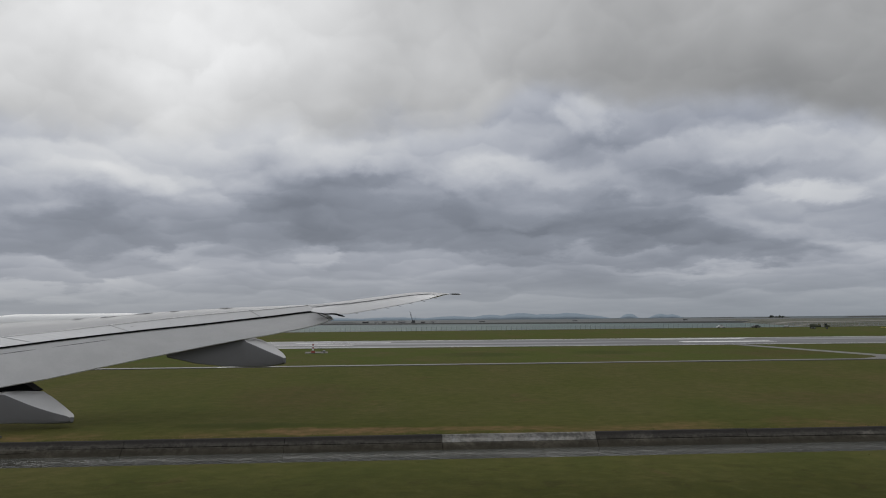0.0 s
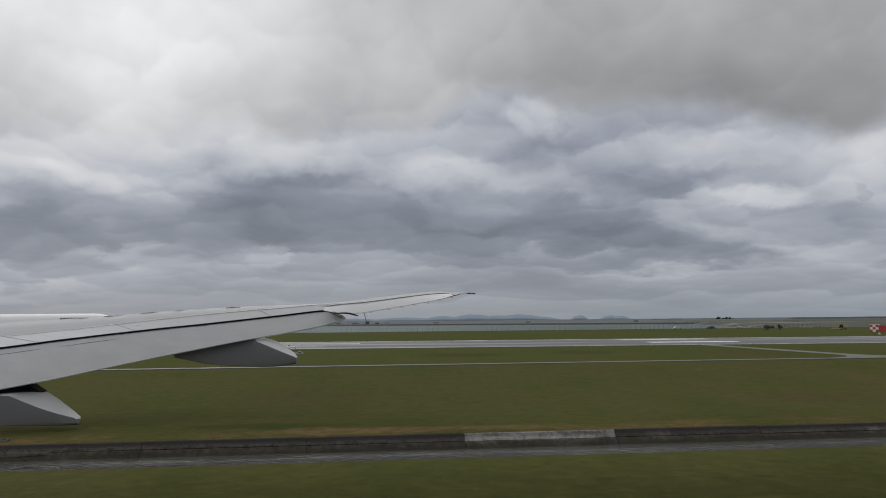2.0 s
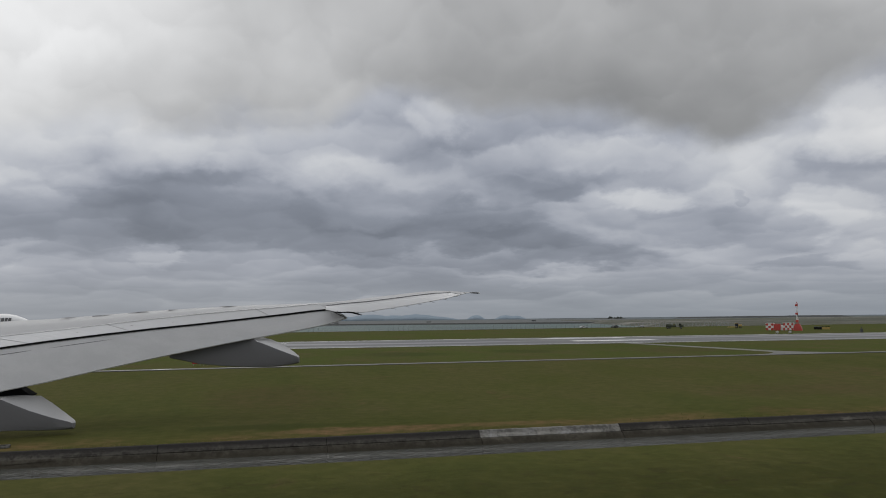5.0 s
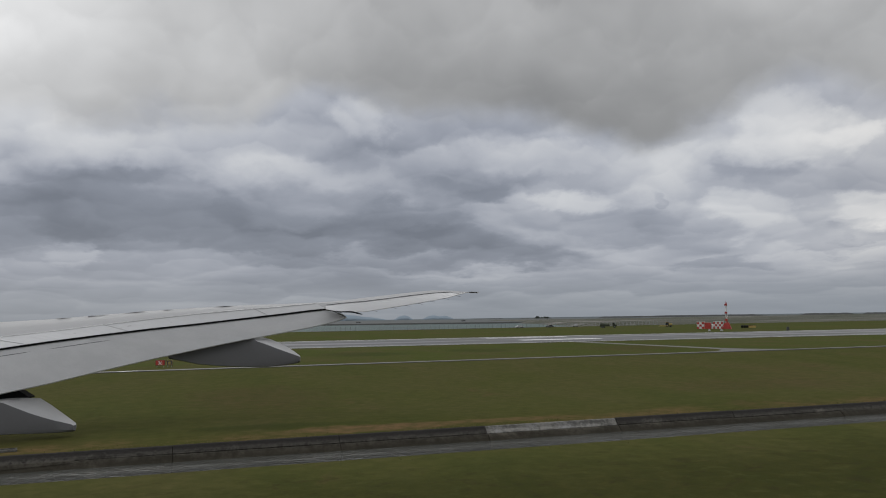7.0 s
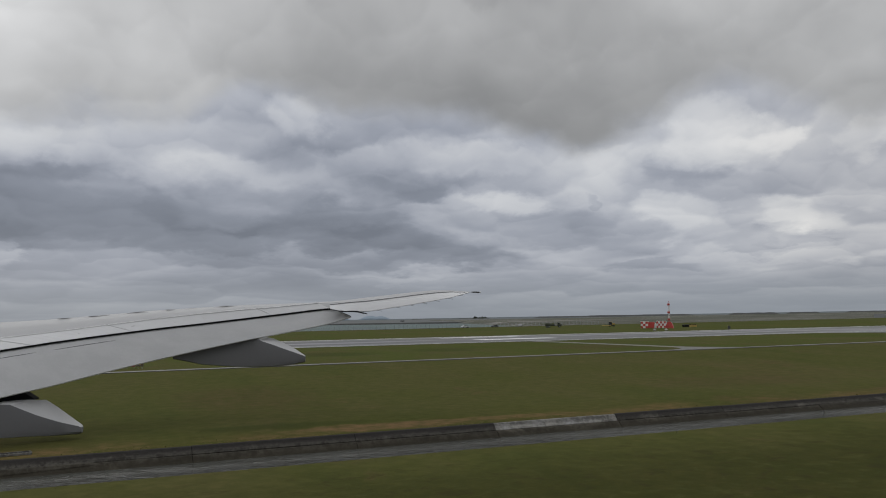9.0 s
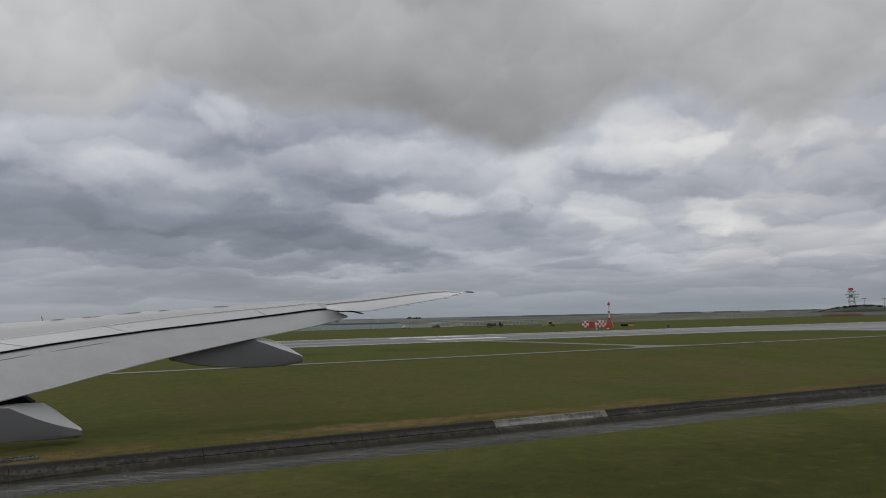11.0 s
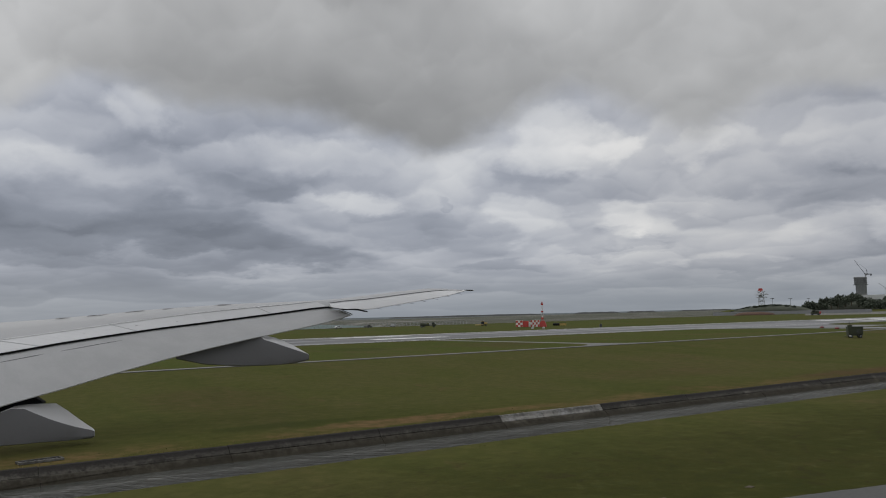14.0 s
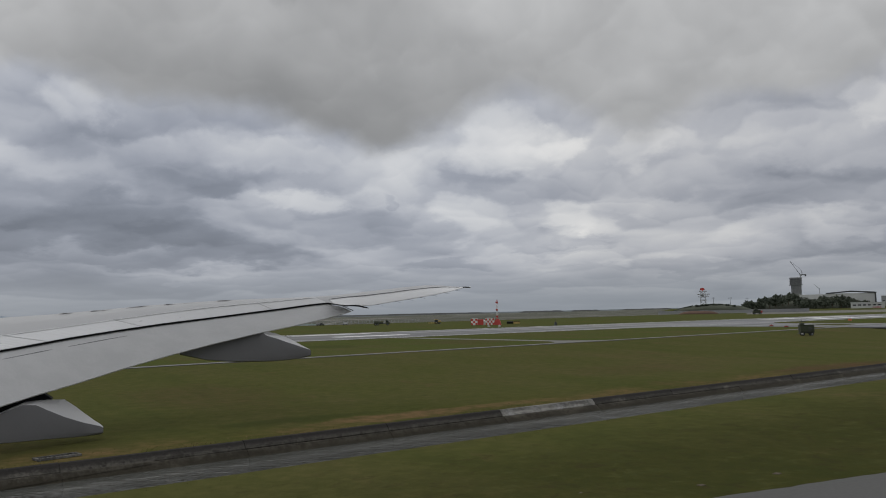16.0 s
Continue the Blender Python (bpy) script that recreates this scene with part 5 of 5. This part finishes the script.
for i, (az, x, z, wall) in enumerate(((-5.9, 9, 2.6, DARK), (-5.2, 6, 2.0, PALEWALL), (-4.6, 8, 2.4, GREYWALL), (-3.9, 5, 2.2, PALEWALL), (-3.4, 11, 2.4, GREYWALL), (-1.9, 6, 2.0, DARK), (-1.2, 7, 1.8, PALEWALL), (2.2, 8, 1.8, DARK), (8.6, 7, 1.7, DARK), (15.9, 6, 2.0, DARK))):
    shed(ground_dir(az, 1210, -1.65), x, 4, z, wall)
heap = [[(x, y, z) for x, y in ((-26 * f, -9 * f), (0, -12 * f), (22 * f, -9 * f), (30 * f, 0), (22 * f, 9 * f), (0, 12 * f), (-26 * f, 9 * f), (-34 * f, 0))] for f, z in ((1.0, 0), (0.75, 1.6), (0.45, 2.7), (0.2, 3.1))]
solo("spoil_heap", loft(heap), FARLAND, "long low heap of dark spoil on the far shore", "spoil heap", ground_dir(-7.4, 1230, -1.7))


# ---- trees ----
def tree_mesh(seed, high, wide):
    """Trunk with limbs, and a crown of leaf clumps with gaps and an uneven outline."""
    rnd = random.Random(seed)
    wood = rod((0, 0, 0), (0.1, 0, high * 0.45), wide * 0.05, wide * 0.03, 7)
    lobes = []
    for i in range(7):
        a, r = rnd.uniform(0, 6.28), wide * rnd.uniform(0.12, 0.36)
        c = Vector((r * math.cos(a), r * math.sin(a), high * rnd.uniform(0.42, 0.82)))
        rod((0.1, 0, high * 0.35), c, wide * 0.025, wide * 0.01, 5, wood)
        lobes.append((c, wide * rnd.uniform(0.16, 0.28)))
    crown = bmesh.new()
    for c, r in lobes:
        for i in range(46):
            d = Vector((rnd.gauss(0, 1), rnd.gauss(0, 1), rnd.gauss(0, 0.8))).normalized() * r * rnd.uniform(0.55, 1.15)
            size = wide * rnd.uniform(0.035, 0.075)
            t = Euler((rnd.uniform(0, 6), rnd.uniform(0, 6), rnd.uniform(0, 6))).to_matrix()
            vs = [crown.verts.new(c + d + t @ Vector(p) * size) for p in ((-1, -0.6, 0), (0.9, -0.8, 0.3), (1.1, 0.7, -0.2), (-0.7, 0.9, 0.35))]
            crown.faces.new(vs)
    return wood, crown


kinds = []
for seed, high, wide in ((3, 10, 11), (5, 8.5, 12), (8, 11, 10)):
    top = thing("tree", "dark broad-leaved tree in the hillside wood", "tree", ground_dir(56, 905), group="hillside wood")
    wood, crown = tree_mesh(seed, high, wide)
    part("trunk", wood, BARK, top)
    part("crown", crown, TREES, top)
    kinds.append(top)
rnd = random.Random(11)


def wood_height(az):
    """The tree tops' height above the field, by bearing."""
    line = [(53.8, 0.0), (54.4, 6.6), (55.2, 11.6), (55.8, 12.6), (56.5, 15.0), (56.9, 14.6), (57.3, 9.0), (58.0, 8.6), (58.8, 11.4), (59.9, 10.6), (60.6, 5.2), (61.0, 0.5)]
    for (a, p), (b, q) in zip(line, line[1:]):
        if a <= az <= b:
            return p + (q - p) * (az - a) / (b - a)
    return 0.0


spots = [(54.2 + 0.30 * i + rnd.uniform(-0.1, 0.1), 885 + 16 * (i % 3)) for i in range(23)] + [(54.1 + 0.42 * i + rnd.uniform(-0.1, 0.1), 862 + rnd.uniform(-4, 4)) for i in range(16)]
for i, (az, dist) in enumerate(spots):
    m = across_field(az, dist, max(-1.5, wood_height(az) - 8.6 - (2.5 if dist < 870 else 0)), rnd.uniform(0, 360))
    if i < 3:
        kinds[i].matrix_world = m
    else:
        copy_thing(kinds[i % 3], m)


shore_tree = thing("tree", "small dark tree standing on the far shore", "tree", ground_dir(21.3, 1700, -1.0), group="trees on the far shore")
wood, crown = tree_mesh(17, 5.5, 7.5)
part("trunk", wood, BARK, shore_tree)
part("crown", crown, TREES, shore_tree)
for az, k in ((21.55, 0.8), (21.75, 1.0), (21.95, 0.9), (21.15, 0.7)):
    copy_thing(shore_tree, ground_dir(az, 1702, -1.0, 90 * k) @ Matrix.Diagonal((k, k, k * 0.9, 1)))


def shrub(seed, high, wide):
    top = thing("shrub", "dark rounded shrub on the low mound", "shrub", Matrix(), group="shrubs on the mound")
    wood, crown = tree_mesh(seed, high, wide)
    part("stem", wood, BARK, top)
    part("crown", crown, TREES, top)
    return top


def radar_rise(az):
    """The low mound under the radar tower, by bearing."""
    return 7.0 * max(0.0, 1 - ((az - 51.9) / 2.6) ** 2) ** 0.8


bush = shrub(21, 4.5, 8.0)
bush.matrix_world = across_field(52.0, 842, 1.0) @ Matrix.Diagonal((0.6, 0.6, 0.6, 1))
for i in range(22):
    az = 49.6 + 0.17 * i + rnd.uniform(-0.1, 0.1)
    copy_thing(bush, across_field(az, 842 + rnd.uniform(-4, 8), max(-0.5, radar_rise(az) - 1.9), rnd.uniform(0, 360)) @ Matrix.Diagonal((1.15, 1.15, 0.62, 1)))


def mound(name, label, az0, az1, dist, depth, height, mat, rough=0.12):
    rings = []
    for i in range(33):
        az = az0 + (az1 - az0) * i / 32
        a, h = radians(az), height(az)
        h *= 1 + rough * noise.noise((az * 3.0, 0.5, dist * 0.01))
        rings.append([((dist + d) * math.sin(a) - 31.9, (dist + d) * math.cos(a) + 4.3, z) for d, z in ((-depth, -0.2), (-depth * 0.5, h * 0.7), (0, h), (depth * 0.6, h * 0.9), (depth * 1.5, -0.2))])
    return solo(name, loft(rings), mat, label, "hill", kind="structure", smooth=True)


mound("wooded_hill", "dark scrubby hillside under the wood", 53.8, 61.0, 915, 40, lambda az: max(0.3, wood_height(az) - 3.5), HILLSIDE, 0.25)
mound("radar_hill", "low dark green mound under the radar tower", 49.2, 54.6, 850, 26, radar_rise, HILLSIDE, 0.2)
mound("earth_bank", "bare reddish earth bank at the mound's foot", 49.7, 52.3, 545, 8, lambda az: 1.9 * max(0.0, 1 - ((az - 51.0) / 1.3) ** 4), RED_EARTH)
bm = box(92, 0.5, 2.2, (0, 0, -0.1))
solo("boundary_wall", bm, GREYWALL, "long grey concrete boundary wall at the wood's foot", "wall", across_field(53.1, 562), kind="structure")


def radar_tower(m):
    top = thing("radar_tower", "white lattice radar tower with a red antenna on top", "radar tower", m)
    high = 13.5
    for x in (-2.6, 2.6):
        for y in (-2.6, 2.6):
            part("leg", rod((x, y, 0), (x * 0.75, y * 0.75, high), 0.28, 0.22, 6), PALE_STEEL, top)
    for k in range(4):
        a, b = k * high / 4, (k + 1) * high / 4
        for y in (-2.3, 2.3):
            part("brace", rod((-2.4, y, a), (2.2, y, b), 0.16, sides=5), PALE_STEEL, top)
            part("brace", rod((2.4, y, a), (-2.2, y, b), 0.16, sides=5), PALE_STEEL, top)
    for z, w in ((4.6, 6.2), (8.2, 9.5), (10.6, 11.5), (13.4, 7.0)):
        deck = part("deck", box(w, 6, 0.6, (0.6 if w > 8 else 0, 0, z)), PALE_STEEL, top)
        for x in (-w / 2 + 0.2, 0, w / 2 - 0.2):
            part("stanchion", rod((x, -2.9, z + 0.3), (x, -2.9, z + 1.4), 0.07, sides=5), PALE_STEEL, deck)
        part("rail", rod((-w / 2, -2.9, z + 1.4), (w / 2, -2.9, z + 1.4), 0.07, sides=5), PALE_STEEL, deck)
    part("cabin", box(3.2, 3.2, 2.0, (-0.6, 0, 8.5), 0.1), PALE_STEEL, top)
    part("pedestal", rod((-0.4, 0, 13.5), (-0.4, 0, 14.8), 0.8, 0.6, 10), RED, top)
    dish = [[(-0.4 + x, y, 14.7 + z) for x, z in ((-2.4 * f, 0.2), (-1.6 * f, 2.4), (1.6 * f, 2.4), (2.4 * f, 0.2))] for f, y in ((1.0, -0.5), (0.9, 0.1), (0.5, 0.5))]
    part("antenna", loft(dish), RED, top, "red curved radar antenna")
    return top


radar_tower(pose(628, 532, 5.6, 0, 0, -50))


def light_mast(m, high):
    top = thing("light_mast", "tall thin floodlight mast", "light mast", m, group="floodlight masts")
    part("pole", rod((0, 0, 0), (0, 0, high), 0.30, 0.18, 8), STEEL, top)
    part("crossarm", box(3.2, 0.3, 0.3, (0, 0, high)), STEEL, top)
    for x in (-1.3, 0, 1.3):
        part("lamp", box(0.8, 0.5, 0.6, (x, -0.1, high - 0.1), 0.05), DARK, top)
    return top


light_mast(across_field(52.0, 900, 0.0), 13)
light_mast(across_field(53.06, 960, 0.0), 13)
light_mast(across_field(54.1, 1150, 0.0), 14)


def control_tower(m):
    top = thing("control_tower", "grey control tower under construction, wrapped in scaffolding", "control tower", m)
    part("shaft", box(15.5, 14, 37, (0, 0, 0), 0.5), GREYWALL, top)
    for z in (37, 40.5, 44, 47.5):
        part("floor", box(22 if z < 40 else 20, 18, 0.9, (0, 0, z), 0.1), SHEETING, top)
    part("cab", box(18.5, 16, 10, (0, 0, 37.5), 0.4), SHEETING, top, "dark sheeted upper storeys")
    for x in [-7.6 + 2.17 * i for i in range(8)]:
        part("scaffold_pole", rod((x, -8.0, 24), (x, -8.0, 49.5), 0.14, sides=5), STEEL, top)
    for i in range(6):
        part("scaffold_board", box(15.6, 0.8, 0.25, (0, -7.9, 25 + 2.4 * i)), GREYWALL, top)
    part("parapet", box(19.5, 17, 1.8, (0, 0, 48.4), 0.2), GREYWALL, top)
    return top


control_tower(pose(1245, 831, 0, 0, 0, -57))


def tower_crane(m):
    top = thing("luffing_crane", "luffing tower crane with its jib raised beside the tower", "crane", m)
    part("mast", box(1.6, 1.6, 53, (0, 0, 0), 0.1), STEEL, top)
    part("cab", box(3.5, 2.5, 3.0, (0.5, 0, 53), 0.2), GREYWALL, top)
    part("counter_jib", box(9, 1.6, 1.4, (4.5, 0, 54), 0.1), DARK, top)
    part("ballast", box(2.5, 2.2, 2.6, (8, 0, 52), 0.1), DARK, top)
    tip = Vector((-15.5, 0, 79))
    for y in (-0.6, 0.6):
        part("jib_chord", rod((-0.5, y, 55), tip + Vector((0, y * 0.3, 0)), 0.4, 0.25, 6), DARK, top)
    for i in range(9):
        p, q = Vector((-0.5, 0, 55)).lerp(tip, i / 9), Vector((-0.5, 0, 55)).lerp(tip, (i + 1) / 9)
        part("lacing", rod(p + Vector((0, -0.6, 0)), q + Vector((0, 0.6, 0)), 0.2, sides=5), DARK, top)
    part("a_frame", rod((3, 0, 55), (1.5, 0, 63), 0.35, sides=6), DARK, top)
    part("stay", rod((1.5, 0, 63), tip, 0.12, sides=5), DARK, top)
    return top


tower_crane(pose(1252, 826, 0, 0, 0, -57))
second = thing("crane_jib", "second thin crane behind the tower", "crane", pose(1262, 806, 0, 0, 0, -57))
part("mast", rod((6, 0, 0), (6, 0, 31), 0.6, 0.5, 6), STEEL, second)
part("jib", rod((6, 0, 30), (-3.5, 0, 39), 0.4, 0.25, 6), STEEL, second)


def hangar(m):
    """A broad hangar: a low pale wing and a taller hall with a dark shallow roof."""
    top = thing("hangar", "broad pale hangar with a dark shallow pitched roof behind the wood", "hangar", m)
    part("wing_wall", box(60, 40, 21.5, (-38, 0, 0), 0.3), PALEWALL, top, "pale lower wing")
    part("hall", box(62, 46, 22.0, (22, 0, 0), 0.3), PALEWALL, top)
    roof = [[(x, y, z) for x, z in ((-10, 21.9), (22, 24.6), (54, 21.9), (54, 23.4), (22, 26.2), (-10, 23.4))] for y in (-24.5, 24.5)]
    part("roof", loft(roof), DARK, top, "dark grey shallow roof")
    part("corner_post", box(2.0, 2.0, 22, (52.5, -23.6, 0), 0.2), DARK, top)
    for i in range(9):
        part("door_leaf", box(5.6, 0.4, 15, (-4 + 6.2 * i, -23.3, 0), 0.05), PALEWALL, top)
    return top


hangar(across_field(59.25, 1320, -0.6) @ Matrix.Diagonal((1, 1, 0.88, 1)))


def low_building(m, x, z, wall, label, bars=False):
    top = thing("terminal_building", label, "building", m, group="airport buildings")
    part("wall", box(x, 14, z, (0, 0, 0), 0.1), wall, top)
    part("roof", box(x + 1.2, 15.2, 0.5, (0, 0, z), 0.1), PALEWALL, top)
    k = int(x / 4)
    for i in range(k):
        w = part("window", box(2.6, 0.15, 1.1, (-x / 2 + 3 + 4 * i, -7.05, z * 0.5), 0.02), GLASS, top)
        part("sill", box(2.8, 0.3, 0.15, (-x / 2 + 3 + 4 * i, -7.1, z * 0.5 - 0.15)), PALEWALL, w)
    if bars:
        for i in range(5):
            part("sign_bar", box(0.9, 0.2, 0.9, (4.6 + 1.4 * i, -7.2, z * 0.12)), RED, top)
    return top


low_building(across_field(61.1, 835, -0.3), 27, 5.2, PALEWALL, "long low white airport building with red lettering bars", True)
low_building(across_field(63.0, 1280, -0.3), 50, 14, GREYWALL, "pale grey airport building beyond the hangar")


def tender(m):
    top = thing("airfield_tender", "dark airfield tender with a red rear locker on the apron", "truck", m)
    part("chassis", box(4.6, 1.8, 0.4, (0, 0, 0.5), 0.05), DARK, top)
    cab = part("cab", loft([[(x, y, z) for x, z in ((-2.3, 0.8), (-2.2, 1.7), (-1.7, 2.5), (-0.4, 2.6), (-0.4, 0.8))] for y in (-0.95, 0.95)]), OLIVE, top)
    part("window", box(1.0, 1.94, 0.5, (-1.2, 0, 1.75), 0.03), GLASS, cab)
    part("tank", box(1.7, 1.9, 1.5, (0.6, 0, 0.9), 0.12), OLIVE, top)
    part("locker", box(0.9, 1.9, 1.0, (1.95, 0, 0.9), 0.06), RED, top, "red rear locker")
    part("monitor", rod((0.3, 0, 2.4), (-0.5, 0, 3.0), 0.12, sides=8), DARK, top)
    for x in (-1.5, 1.4):
        for y in (-0.85, 0.85):
            wheel(top, x, y, 0.5, 0.3)
    return top


tender(pose(343, 270, 0.03, 0, 0, -42))


# ---- grass tufts hanging over the channel's edges, and coarse clumps in the near field ----
def tufts(name, label, spots, mat, high, plan=FIELD):
    """Blades in small fans: one joined mesh."""
    rnd = random.Random(len(spots))
    verts, faces = [], []
    for s, n, z in spots:
        for _ in range(rnd.randint(3, 5)):
            a, h, w = rnd.uniform(0, 6.28), high * rnd.uniform(0.5, 1.3), high * rnd.uniform(0.25, 0.5)
            lean = rnd.uniform(0.6, 1.6) * h
            dx, dy = math.cos(a), math.sin(a)
            i = len(verts)
            verts += [(s - dy * w, n + dx * w, z - 0.03), (s + dy * w, n - dx * w, z - 0.03), (s + dx * lean * 0.5 + dy * w * 0.5, n + dy * lean * 0.5, z + h * 0.7), (s + dx * lean, n + dy * lean, z + h)]
            faces += [(i, i + 1, i + 2), (i, i + 2, i + 3)]
    me = bpy.data.meshes.new(name)
    me.from_pydata(verts, [], faces)
    me.materials.append(mat)
    ob = new(name, me)
    ob.matrix_world = plan
    return tagged(ob, label, "grass", kind="stuff")


rnd = random.Random(4)
rim = [(rnd.uniform(-45, 110), 45.75 + abs(rnd.gauss(0, 0.35)), -1.34) for _ in range(1500)]
tufts("rim_grass", "dry straw-coloured grass along the channel's far rim", [p for p in rim if noise.noise((p[0] * 0.12, 0.0, 0.0)) > -0.25], DRYGRASS, 0.032)
tufts("rim_grass", "rank green grass along the channel's far rim", [(rnd.uniform(-45, 110), 45.9 + abs(rnd.gauss(0, 0.8)), -1.34) for _ in range(1100)], EDGEGRASS, 0.04)
tufts("rim_grass", "rank green grass leaning over the channel's near rim", [(rnd.uniform(-40, 110), 37.55 - abs(rnd.gauss(0, 0.4)), -1.35) for _ in range(1500)], EDGEGRASS, 0.04)
